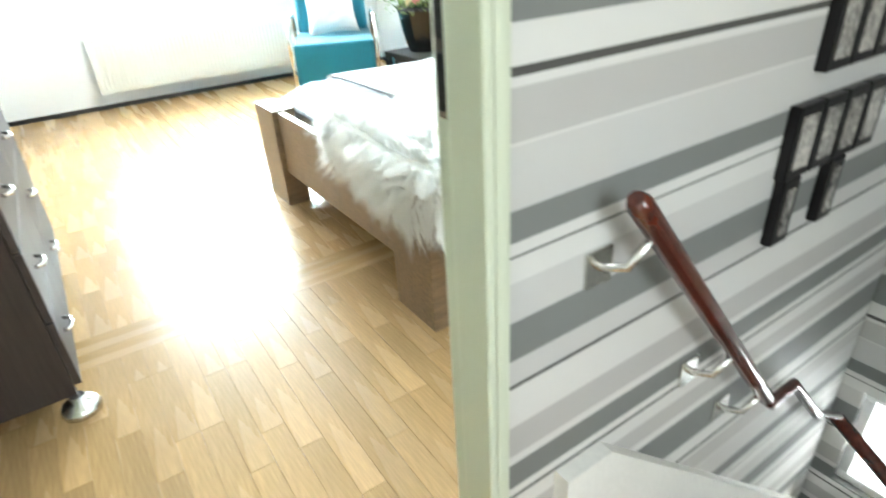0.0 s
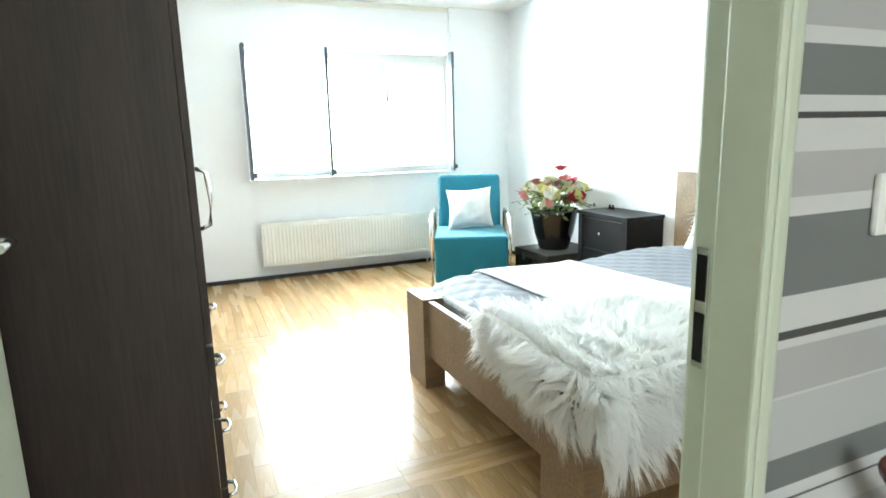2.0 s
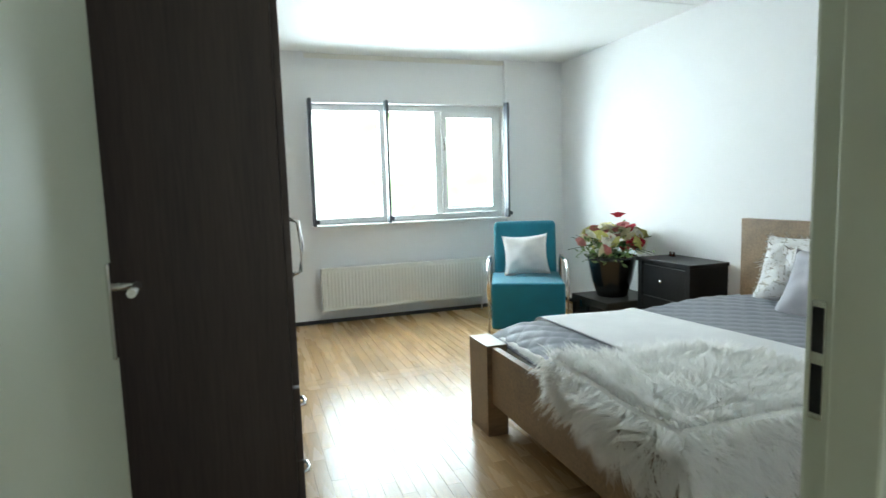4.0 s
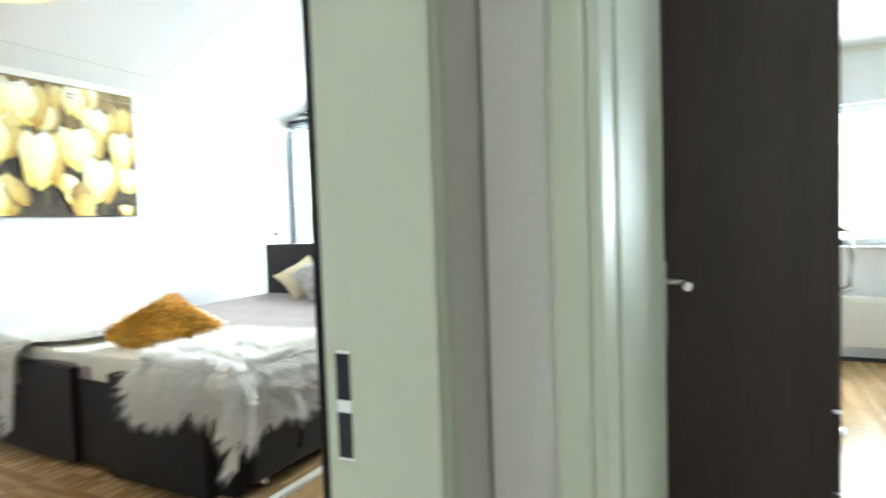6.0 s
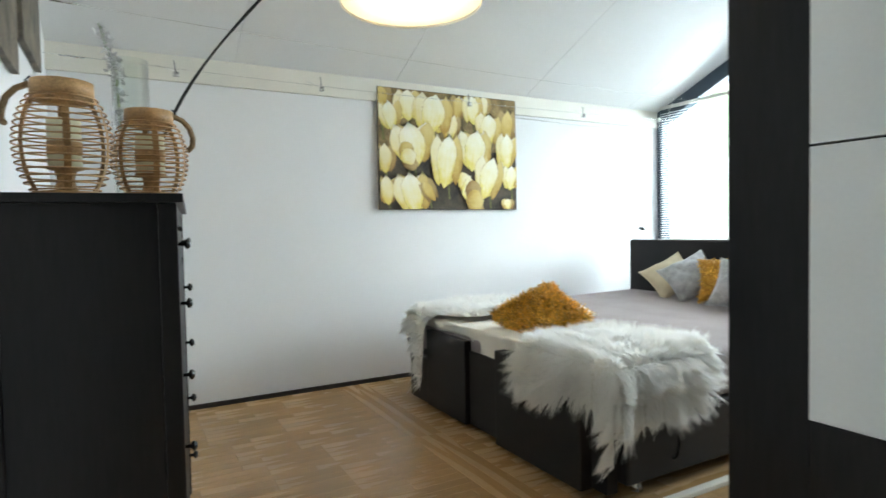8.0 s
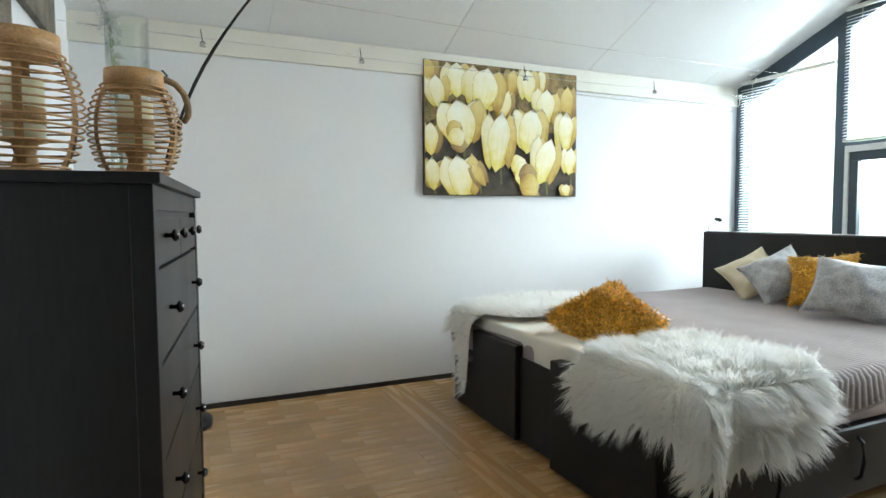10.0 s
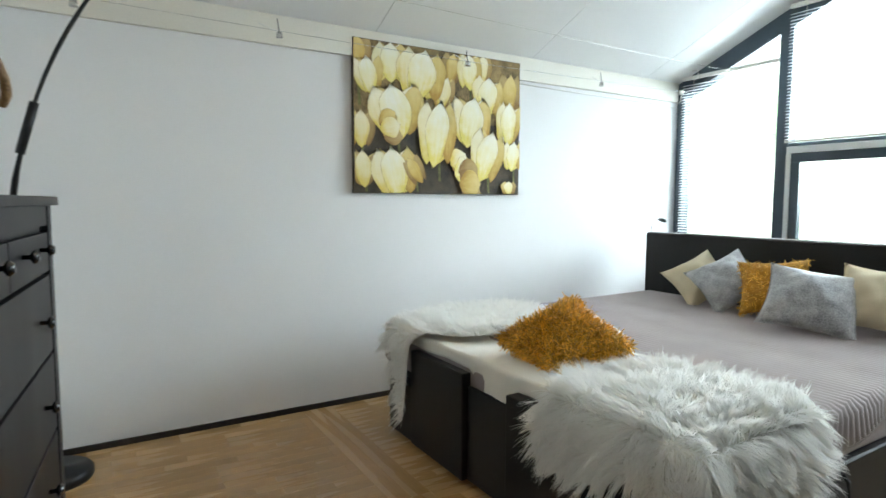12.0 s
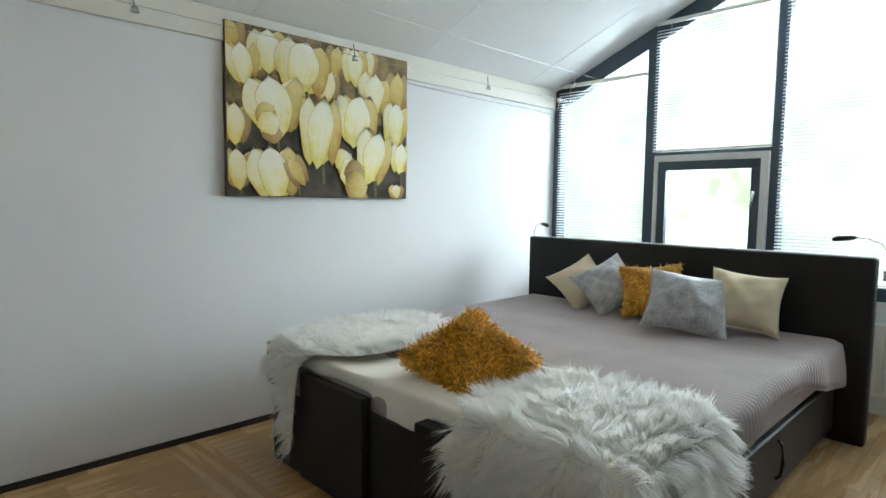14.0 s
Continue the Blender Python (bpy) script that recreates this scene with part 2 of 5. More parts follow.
def tube(bm, pts, r, seg=8, closed=False):
    """A round bar along points; r is one radius or one for each point."""
    pts = [Vector(p) for p in pts]
    rings = []
    up = Vector((0, 0, 1))
    for i, p in enumerate(pts):
        a = pts[i - 1] if i or closed else p
        b = pts[(i + 1) % len(pts)] if i < len(pts) - 1 or closed else p
        d = (b - a).normalized()
        s = d.cross(up)
        if s.length < 1e-3:
            s = d.cross(Vector((1, 0, 0)))
        s.normalize()
        u = s.cross(d)
        rad = r[i] if isinstance(r, (list, tuple)) else r
        rings.append([bm.verts.new(p + (s * math.cos(k * 2 * math.pi / seg) + u * math.sin(k * 2 * math.pi / seg)) * rad) for k in range(seg)])
    n = len(rings)
    for i in range(n if closed else n - 1):
        A, B = rings[i], rings[(i + 1) % n]
        for k in range(seg):
            bm.faces.new((A[k], A[(k + 1) % seg], B[(k + 1) % seg], B[k])).smooth = True
    if not closed:
        bm.faces.new(rings[0][::-1])
        bm.faces.new(rings[-1])
    return bm


def lathe(bm, profile, seg=32, center=(0, 0), caps=True):
    rings = [[bm.verts.new((center[0] + r * math.cos(k * 2 * math.pi / seg), center[1] + r * math.sin(k * 2 * math.pi / seg), z)) for k in range(seg)] for r, z in profile]
    for A, B in zip(rings, rings[1:]):
        for k in range(seg):
            bm.faces.new((A[k], A[(k + 1) % seg], B[(k + 1) % seg], B[k])).smooth = True
    if caps and profile[0][0] > 1e-4:
        bm.faces.new(rings[0][::-1])
    if caps and profile[-1][0] > 1e-4:
        bm.faces.new(rings[-1])
    return bm


def surf(nu, nv, f, thick=0.0):
    """A cloth: f(u, v) gives the place for u and v from 0 to 1."""
    bm = bmesh.new()
    g = [[bm.verts.new(f(i / nu, j / nv)) for j in range(nv + 1)] for i in range(nu + 1)]
    for i in range(nu):
        for j in range(nv):
            bm.faces.new((g[i][j], g[i + 1][j], g[i + 1][j + 1], g[i][j + 1])).smooth = True
    if thick:
        bmesh.ops.recalc_face_normals(bm, faces=bm.faces)
        bmesh.ops.solidify(bm, geom=bm.faces[:], thickness=thick)
    return bm


def link(name, bm, material, smooth=False):
    me = bpy.data.meshes.new(name)
    bm.to_mesh(me)
    bm.free()
    if smooth:
        me.polygons.foreach_set("use_smooth", [True] * len(me.polygons))
    me.materials.append(material)
    return new(name, me)


def part(name, bm, material, parent, label="", smooth=False):
    ob = link(name, bm, material, smooth)
    ob.parent = parent
    if parent.type == 'EMPTY':
        ob.matrix_parent_inverse = parent.matrix_basis.inverted()
    if label:
        tagged(ob, label)
    return ob


def thing(name, at, label, category, group="", kind=""):
    ob = new(name)
    ob.empty_display_size = 0.1
    ob.matrix_basis = Matrix.Translation(at)
    return tagged(ob, label, category, group, kind)


def structure(name, bm, material, label, category="wall", smooth=False):
    return tagged(link(name, bm, material, smooth), label, category, kind="structure")


def raw(name, verts, faces, material, smooth=False):
    me = bpy.data.meshes.new(name)
    me.from_pydata(verts, [], faces)
    me.materials.append(material)
    if smooth:
        me.polygons.foreach_set("use_smooth", [True] * len(me.polygons))
    return me


def strands(name, roots, normals, flows, length, width, material, parent, rng, curl=0.4, steps=3, clump=0.0, taper=0.8):
    """Many tapered, bent ribbons of wool or yarn in one mesh."""
    P, N, F = np.array(roots), np.array(normals), np.array(flows)
    n = len(P)
    ln = length * rng.uniform(0.55, 1.15, (n, 1))
    rnd = rng.normal(0, 1, (n, 3))
    side = np.cross(N, rnd)
    side /= np.linalg.norm(side, axis=1, keepdims=True) + 1e-9
    d = N * 0.8 + F + rnd * curl
    d /= np.linalg.norm(d, axis=1, keepdims=True)
    if clump:
        cell = np.round(P / clump)
        mid = (cell + 0.35 * np.sin(cell[:, [1, 2, 0]] * 12.9 + cell[:, [2, 0, 1]] * 78.2)) * clump
        lean_in = (mid - P) - N * np.sum((mid - P) * N, axis=1, keepdims=True)
        swirl = 0.55 * np.sin(cell[:, [2, 0, 1]] * 37.7 + cell[:, [0, 1, 2]] * 11.3)
        d = d + swirl - N * np.sum(swirl * N, axis=1, keepdims=True)
        d /= np.linalg.norm(d, axis=1, keepdims=True)
        ln = ln * (0.8 + 0.3 * np.abs(np.sin(cell[:, :1] * 5.1 + cell[:, 1:2] * 3.3)))
    bend = F * 0.9 + rng.normal(0, curl, (n, 3)) - np.array([0, 0, 0.35])
    rows = []
    for k in range(steps + 1):
        s = k / steps
        c = P + d * ln * s + bend * ln * s * s * 0.55
        if clump:
            c = c + lean_in * 0.9 * s
        w = width * (1 - taper * s)
        rows.append(c - side * w)
        rows.append(c + side * w)
    V = np.stack(rows, 1).reshape(-1, 3)
    m = 2 * (steps + 1)
    base = np.arange(n)[:, None] * m
    quads = np.concatenate([base + np.array([2 * k, 2 * k + 1, 2 * k + 3, 2 * k + 2]) for k in range(steps)], 0)
    me = raw(name, V.tolist(), quads.tolist(), material, True)
    ob = new(name, me)
    ob.parent = parent
    if parent.type == 'EMPTY':
        ob.matrix_parent_inverse = parent.matrix_basis.inverted()
    return ob


# ---- large structure ----
# bedroom with the teal chair: x -0.78..3.01, y 0.46..5.36; bedroom with the tulip picture: x -4.77..-0.80, y -0.60..4.72; landing and stairs south of the first
CA = 2.50
structure("ground", box(-30, 30, -30, 30, -3.2, -3.0), mat("garden_grass", (0.06, 0.10, 0.03), 0.9, spread=0.3, scale=2), "green garden lawn around the house", "ground")


def floor_slab(name, x0, x1, y0, y1):
    return structure(name, box(x0, x1, y0, y1, -0.2, -0.0025), mat(name + "_joint", (0.30, 0.19, 0.09), 0.5), "light oak laminate floor with darker joints", "floor")


floor_a = floor_slab("floor_bedroom_chair", -0.80, 3.05, 0.40, 5.40)
floor_b = floor_slab("floor_bedroom_picture", -4.80, -0.80, -0.65, 4.80)
floor_l = floor_slab("floor_landing", -0.80, 0.62, -1.40, 0.40)

# walls of the first bedroom
structure("wall_a_west", box(-0.772, -0.752, 0.50, 5.36, 0, CA), WALL, "plain white painted bedroom wall")
structure("wall_a_east", box(2.995, 3.13, 0.47, 5.70, 0, CA), WALL, "plain white painted bedroom wall")
bm = bmesh.new()
for a in ((-0.86, 0.36, 5.36, 5.66, 0, CA), (2.345, 2.995, 5.36, 5.66, 0, CA), (0.36, 2.345, 5.40, 5.66, 0, 0.925), (0.36, 2.345, 5.40, 5.66, 2.06, CA)):
    bx(bm, *a)
structure("wall_a_north", bm, WALL, "white painted wall with a wide window opening")
structure("ceiling_a", box(-0.774, 3.13, 0.36, 5.66, CA, CA + 0.1), CEIL, "plain white flat ceiling", "ceiling")
structure("ceiling_trim_a", box(0.362, 2.343, 5.392, 5.400, CA - 0.045, CA - 0.002), CREAM, "thin cream cove strip along the ceiling", "trim")
structure("ceiling_conduit_a", box(1.4, 3.005, 3.40, 3.406, CA - 0.004, CA - 0.0005), CEIL, "thin white cable duct across the ceiling", "trim")
bm = bmesh.new()
bx(bm, -0.75, 2.983, 5.350, 5.359, 0.0, 0.035)
bx(bm, 2.984, 2.994, 2.9, 5.345, 0.0, 0.035)
structure("baseboard_a", bm, BASEB, "low dark skirting strip along the floor", "baseboard")

# wall between landing and first bedroom, with its door opening x -0.43..0.42
bm = bmesh.new()
for a in ((-0.56, -0.485, 0.36, 0.46, 0, CA), (-0.485, 0.465, 0.36, 0.46, 2.14, CA), (0.4535, 1.80, 0.36, 0.442, -2.8, CA)):
    bx(bm, *a)
wall_n = structure("wall_landing_north", bm, PLASTERD, "landing wall around the bedroom door")
structure("wallpaper_north", box(0.4545, 1.75, 0.352, 0.3595, -2.8, CA), STRIPE, "striped grey and white wallpaper on the stair wall")
structure("wall_a_south", box(0.50, 2.995, 0.443, 0.48, 0, CA), WALL, "plain white bedroom wall beside the door")
structure("wall_a_south_west", box(-0.774, -0.488, 0.463, 0.50, 0, CA), WALL, "plain white bedroom wall beside the door")

# wall between landing and second bedroom, with its door opening y -0.62..0.235
bm = bmesh.new()
for a in ((-0.70, -0.566, 0.281, 0.462, 0, CA), (-0.70, -0.566, -0.685, 0.281, 2.14, CA), (-0.70, -0.566, -1.4, -0.685, 0, CA)):
    bx(bm, *a)
structure("wall_landing_west", bm, PLASTERD, "pale beige landing wall beside the door")
bm = bmesh.new()
for a in ((-0.70, -0.20, -1.5, -1.4, 0, CA), (0.70, 1.9, -1.5, -1.4, -2.8, CA), (-0.20, 0.70, -1.5, -1.4, 0, 0.9), (-0.20, 0.70, -1.5, -1.4, 2.2, CA)):
    bx(bm, *a)
structure("wall_landing_south", bm, PLASTERD, "pale landing wall with a window opening")
bm = bmesh.new()
for a in ((1.757, 1.87, -1.4, -0.15, -2.8, CA), (1.757, 1.87, 0.29, 0.46, -2.8, CA), (1.757, 1.87, -0.15, 0.29, -2.8, -0.46), (1.757, 1.87, -0.15, 0.29, -0.10, CA)):
    bx(bm, *a)
structure("wall_stairs_east", bm, STRIPE, "striped grey and white wallpaper above the stairs")
structure("ceiling_landing", box(-0.70, 1.87, -1.5, 0.36, CA, CA + 0.1), CEIL, "plain white landing ceiling", "ceiling")
structure("floor_hall_below", box(0.5, 1.9, -1.5, 0.46, -2.9, -2.8), CARPET, "dark hall floor below the stairs", "floor")
structure("wall_stairwell_south", box(0.62, 1.757, -0.80, -0.74, -2.8, 0.0), PLASTERD, "plain wall under the landing edge")

# second bedroom: sloping ceiling from 2.43 at the west wall to a ridge
XR, ZR, SL = -2.78, 3.235, 0.425
ZW = ZR - SL * (XR + 4.77)
structure("wall_b_west", box(-4.90, -4.77, -0.70, 4.88, 0, 2.6), WALL, "smooth white painted wall behind the picture")
structure("wall_b_south", box(-4.80, -0.70, -0.72, -0.60, 0, 3.6), WALL, "plain white painted wall behind the chest of drawers")
structure("wall_b_east", box(-0.80, -0.775, 0.47, 4.87, 0, 2.6), WALL, "plain white bedroom wall")
structure("beam_b_west", box(-4.77, -4.745, -0.60, 4.74, 2.225, ZW + 0.005), CREAM, "cream painted wooden wall plate along the ceiling", "beam")
for nm, s in (("ceiling_b_west", -1), ("ceiling_b_east", 1)):
    bm = bmesh.new()
    xe = XR + s * 2.12
    seams = (-0.72, 0.50, 1.73, 3.02, 4.30, 4.88)
    for y0, y1 in zip(seams, seams[1:]):
        pts = [(XR, y0 + 0.002, ZR), (XR, y1 - 0.002, ZR), (xe, y1 - 0.002, ZR - SL * 2.12), (xe, y0 + 0.002, ZR - SL * 2.12)]
        poly(bm, pts if s < 0 else pts[::-1], (0, 0, 0.05))
    pts = [(XR, -0.72, ZR + 0.008), (XR, 4.88, ZR + 0.008), (xe, 4.88, ZR + 0.008 - SL * 2.12), (xe, -0.72, ZR + 0.008 - SL * 2.12)]
    poly(bm, pts, (0, 0, 0.10))
    structure(nm, bm, CEIL, "white sloping ceiling of wide panels", "ceiling")
bm = bmesh.new()
bx(bm, -4.77, -4.758, -0.60, 4.75, 0.0, 0.032)
structure("baseboard_b", bm, BASEB, "low dark skirting strip along the floor", "baseboard")

# gable wall under and around the big window
structure("wall_b_north_low", box(-4.77, -0.775, 4.755, 4.87, 0, 0.74), WALL, "low white wall under the gable window")
structure("wall_b_north_end", box(-1.10, -0.775, 4.755, 4.87, 0.74, 2.7), WALL, "white wall at the end of the gable window")


# ---- window of the first bedroom ----
def window_a():
    w = thing("window_1", (1.43, 5.5, 0.905), "wide white framed window with three lights and daylight", "window", kind="structure")
    y0, y1 = 5.50, 5.56
    for a in ((0.36, 2.345, 0.925, 0.985), (0.36, 2.345, 2.00, 2.06), (0.36, 0.42, 0.985, 2.00), (2.285, 2.345, 0.985, 2.00), (1.06, 1.12, 0.985, 2.00), (1.62, 1.69, 0.985, 2.00)):
        part("window_frame", box(a[0], a[1], y0, y1, a[2], a[3], 0.006), WINW, w)
    for a in ((1.692, 2.283, 0.987, 1.037), (1.692, 2.283, 1.94, 1.998), (1.692, 1.742, 1.037, 1.94), (2.233, 2.283, 1.037, 1.94)):
        part("sash", box(a[0], a[1], y0 - 0.02, y0 + 0.02, a[2], a[3], 0.005), WINW, w)
    for a in ((0.42, 1.06, 0.985, 2.00), (1.12, 1.62, 0.985, 2.00), (1.742, 2.233, 1.037, 1.94)):
        p = part("pane", box(a[0], a[1], y0 + 0.025, y0 + 0.033, a[2], a[3]), GLASS, w)
        p.visible_shadow = False
    part("window_sill", box(0.362, 2.343, 5.335, 5.499, 0.905, 0.925, 0.004), WINW, w)
    h = part("stay", tube(bmesh.new(), [(1.76, 5.47, 1.05), (2.10, 5.46, 1.05)], 0.006), DARKM, w, "thin dark window stay")
    h2 = part("window_handle", tube(bmesh.new(), [(1.71, 5.48, 1.62), (1.71, 5.45, 1.62), (1.71, 5.45, 1.74)], 0.008), CHROME, w)


window_a()


def shutter(x, w):
    s = thing("folding_shutter", (x, 5.27, 0.926), "dark grey louvred shutter folded open beside the window", "shutter", "shutters at the window")
    part("panel", box(x, x + 0.022, 5.355 - w, 5.355, 0.926, 2.075, 0.003), SHUT, s)
    part("knob", box(x + 0.022, x + 0.05, 5.355 - w, 5.355 - w + 0.03, 0.945, 0.985, 0.006), SHUT, s)
    part("rail", box(x + 0.022, x + 0.030, 5.355 - w + 0.005, 5.35, 1.92, 2.07, 0.002), SHUT, s)


shutter(0.362, 0.13)
shutter(1.075, 0.08)
shutter(2.318, 0.08)


# ---- gable window of the second bedroom ----
def gable_window():
    w = thing("window_2", (-2.8, 4.75, 0.74), "large blue-grey gable window with white venetian blinds", "window", kind="structure")
    y0, y1 = 4.745, 4.845

    def top(x):
        return ZR - SL * abs(x - XR) - 0.012
    for xa, xb in ((-4.755, -4.68), (-3.848, -3.752), (-2.893, -2.818), (-2.05, -1.97), (-1.18, -1.10)):
        bm = bmesh.new()
        poly(bm, [(xa, y0, 0.74), (xb, y0, 0.74), (xb, y0, top(xb)), (xa, y0, top(xa))], (0, y1 - y0, 0))
        part("mullion", bm, WINB, w)
    for xa, xb in ((-4.68, -3.848), (-3.752, -2.893), (-2.818, -2.05), (-1.97, -1.18)):
        part("window_sill", box(xa, xb, y0, y1, 0.74, 0.83, 0.004), WINB, w)
    for xa, xb in ((-4.68, -3.848), (-3.752, -2.893), (-2.818, XR), (XR, -2.05), (-1.97, -1.18)):
        bm = bmesh.new()
        poly(bm, [(xa, y0, top(xa) - 0.15), (xb, y0, top(xb) - 0.15), (xb, y0, top(xb)), (xa, y0, top(xa))], (0, y1 - y0, 0))
        part("sloping_rail", bm, WINB, w)
    # opening light behind the headboard
    xa, xb, zt = -3.752, -2.893, 1.745
    part("transom", box(xa, xb, y0, y1, zt, zt + 0.03, 0.003), WINB, w)
    s = part("sash", box(xa + 0.002, xb - 0.002, y0 - 0.03, y0 + 0.02, zt - 0.05, zt, 0.004), WINW, w, "white painted outer frame of the opening light")
    for a in ((xa + 0.002, xa + 0.035, 0.83, zt - 0.05), (xb - 0.055, xb - 0.002, 0.83, zt - 0.05)):
        part("sash", box(a[0], a[1], y0 - 0.03, y0 + 0.02, a[2], a[3], 0.004), WINW, w)
    for a in ((xa + 0.036, xb - 0.056, zt - 0.12, zt - 0.051), (xa + 0.036, xa + 0.10, 0.83, zt - 0.12), (xb - 0.12, xb - 0.056, 0.83, zt - 0.12)):
        part("sash_frame", box(a[0], a[1], y0 - 0.02, y0 + 0.03, a[2], a[3], 0.004), WINB, w)
    h = part("window_handle", tube(bmesh.new(), [(xb - 0.085, y0 - 0.02, 1.45), (xb - 0.085, y0 - 0.055, 1.45), (xb - 0.10, y0 - 0.06, 1.34)], 0.009), CHROME, w, "white metal window handle")
    for xa, xb, zb in ((-4.68, -3.848, 0.83), (-3.752, -2.893, zt + 0.03), (-2.818, -2.05, 0.83), (-1.97, -1.18, 0.83)):
        bm = bmesh.new()
        poly(bm, [(xa, y0 + 0.06, zb), (xb, y0 + 0.06, zb), (xb, y0 + 0.06, top(xb) - 0.15), (xa, y0 + 0.06, top(xa) - 0.15)], (0, 0.006, 0))
        p = part("pane", bm, GLASS, w)
        p.visible_shadow = False
    p = part("pane", box(-3.652, -3.013, y0 + 0.005, y0 + 0.011, 0.83, zt - 0.12), GLASS, w)
    p.visible_shadow = False


gable_window()


def blind(xa, xb, z0, z1, tilt, group="blinds at the gable window"):
    b = thing("venetian_blind", ((xa + xb) / 2, 4.715, z1), "white venetian blind with narrow slats, lowered", "blind", group)
    part("headrail", box(xa, xb, 4.700, 4.730, z1, z1 + 0.03, 0.003), PLASTIC, b)
    part("bottom_rail", box(xa, xb, 4.705, 4.725, z0, z0 + 0.014, 0.003), PLASTIC, b)
    bm = turned(box(xa, xb, -0.0125, 0.0125, -0.0006, 0.0006), pose(0, 4.715, 0, tilt, 0, 0))
    me = bpy.data.meshes.new("slat")
    bm.to_mesh(me)
    bm.free()
    me.materials.append(SLAT)
    n = int((z1 - z0 - 0.03) / 0.024)
    for i in range(n):
        s = new("slat", me)
        s.parent = b
        s.matrix_parent_inverse = b.matrix_basis.inverted()
        s.location = (0, 0, z0 + 0.025 + i * 0.024)
    for x in (xa + 0.12, xb - 0.12):
        part("ladder_cord", box(x, x + 0.003, 4.701, 4.703, z0, z1), PLASTIC, b)


blind(-4.685, -3.835, 0.84, 2.40, 28)
blind(-3.765, -2.880, 1.775, 2.78, 28)
blind(-2.830, -2.040, 0.84, 2.90, 28)
blind(-1.966, -1.20, 0.84, 2.30, 28)


# ---- outdoors ----
def backdrop():
    m = bpy.data.materials.new("glowing_trees_and_sky")
    m.use_nodes = True
    n, l, b = tex_nodes(m)
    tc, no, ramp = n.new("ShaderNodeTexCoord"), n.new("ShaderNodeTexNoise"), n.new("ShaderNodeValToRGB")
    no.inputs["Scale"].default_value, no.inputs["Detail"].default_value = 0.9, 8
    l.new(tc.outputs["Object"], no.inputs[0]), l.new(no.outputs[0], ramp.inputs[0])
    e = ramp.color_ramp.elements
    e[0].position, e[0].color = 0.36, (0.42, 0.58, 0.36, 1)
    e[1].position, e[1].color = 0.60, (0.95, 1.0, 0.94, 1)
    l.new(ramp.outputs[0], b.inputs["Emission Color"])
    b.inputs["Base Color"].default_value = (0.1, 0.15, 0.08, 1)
    # the board glows by itself: daylight on trees and sky is emission
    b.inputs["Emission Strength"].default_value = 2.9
    structure("backdrop", box(-26, 26, 16, 16.2, -3, 16), m, "glowing backdrop of pale trees and sky far outside the windows", "backdrop")


backdrop()


# ---- doors ----
def frame_a():
    d = thing("door_frame_1", (0.0, 0.41, 0), "pale green-grey painted door frame with steel strike plates", "door frame", kind="structure")
    for x0, x1, xs0, xs1 in ((-0.485, -0.448, -0.448, -0.435), (0.431, 0.453, 0.418, 0.431)):
        part("jamb", box(x0, x1, 0.335, 0.440 if x0 > 0 else 0.470, 0, 2.14, 0.006), FRAME, d)
        part("stop", box(xs0, xs1, 0.335, 0.398, 0, 2.115, 0.004), FRAME, d)
    part("head", box(-0.448, 0.431, 0.335, 0.470, 2.105, 2.14, 0.006), FRAME, d)
    pl = part("strike_plate", box(0.4288, 0.4313, 0.412, 0.430, 0.962, 1.108, 0.001), CHROME, d, "steel strike plate with two dark openings")
    for z0, z1 in ((1.045, 1.10), (0.97, 1.03)):
        part("opening", box(0.4280, 0.4289, 0.414, 0.428, z0, z1), DARKM, pl)


def frame_b():
    d = thing("door_frame_2", (-0.63, -0.2, 0), "pale green-grey painted door frame with steel strike plates", "door frame", kind="structure")
    for y0, y1, s0, s1 in ((0.258, 0.280, 0.246, 0.258), (-0.685, -0.644, -0.644, -0.631)):
        part("jamb", box(-0.700, -0.562, y0, y1, 0, 2.14, 0.006), FRAME, d)
        part("stop", box(-0.660, -0.562, s0, s1, 0, 2.115, 0.004), FRAME, d)
    part("head", box(-0.700, -0.562, -0.644, 0.258, 2.105, 2.14, 0.006), FRAME, d)
    pl = part("strike_plate", box(-0.6835, -0.6645, 0.2552, 0.2578, 0.996, 1.108, 0.001), CHROME, d, "steel strike plate with two dark openings")
    for z0, z1 in ((1.058, 1.104), (1.0, 1.045)):
        part("opening", box(-0.682, -0.666, 0.2544, 0.2553, z0, z1), DARKM, pl)


def door_a():
    d = thing("door_1", (-0.437, 0.49, 0), "pale green-grey flush bedroom door standing open", "door", kind="structure")
    turn = pose(-0.446, 0.487, 0, 0, 0, 93.0)
    part("leaf", turned(box(0, 0.83, 0, 0.04, 0.012, 2.10, 0.003), turn), FRAME, d)
    h = part("back_plate", turned(box(0.755, 0.79, -0.008, 0, 0.92, 1.12, 0.003), turn), CHROME, d, "steel door plate")
    part("door_handle", turned(tube(bmesh.new(), [(0.772, -0.004, 1.07), (0.772, -0.05, 1.07), (0.765, -0.056, 1.07), (0.66, -0.056, 1.07)], 0.009), turn), CHROME, h, "brushed steel lever handle")
    for z in (0.25, 1.85):
        part("hinge", turned(tube(bmesh.new(), [(0.0, -0.006, z), (0.0, -0.006, z + 0.09)], 0.007), turn), FRAME, d)


frame_a()
frame_b()
door_a()


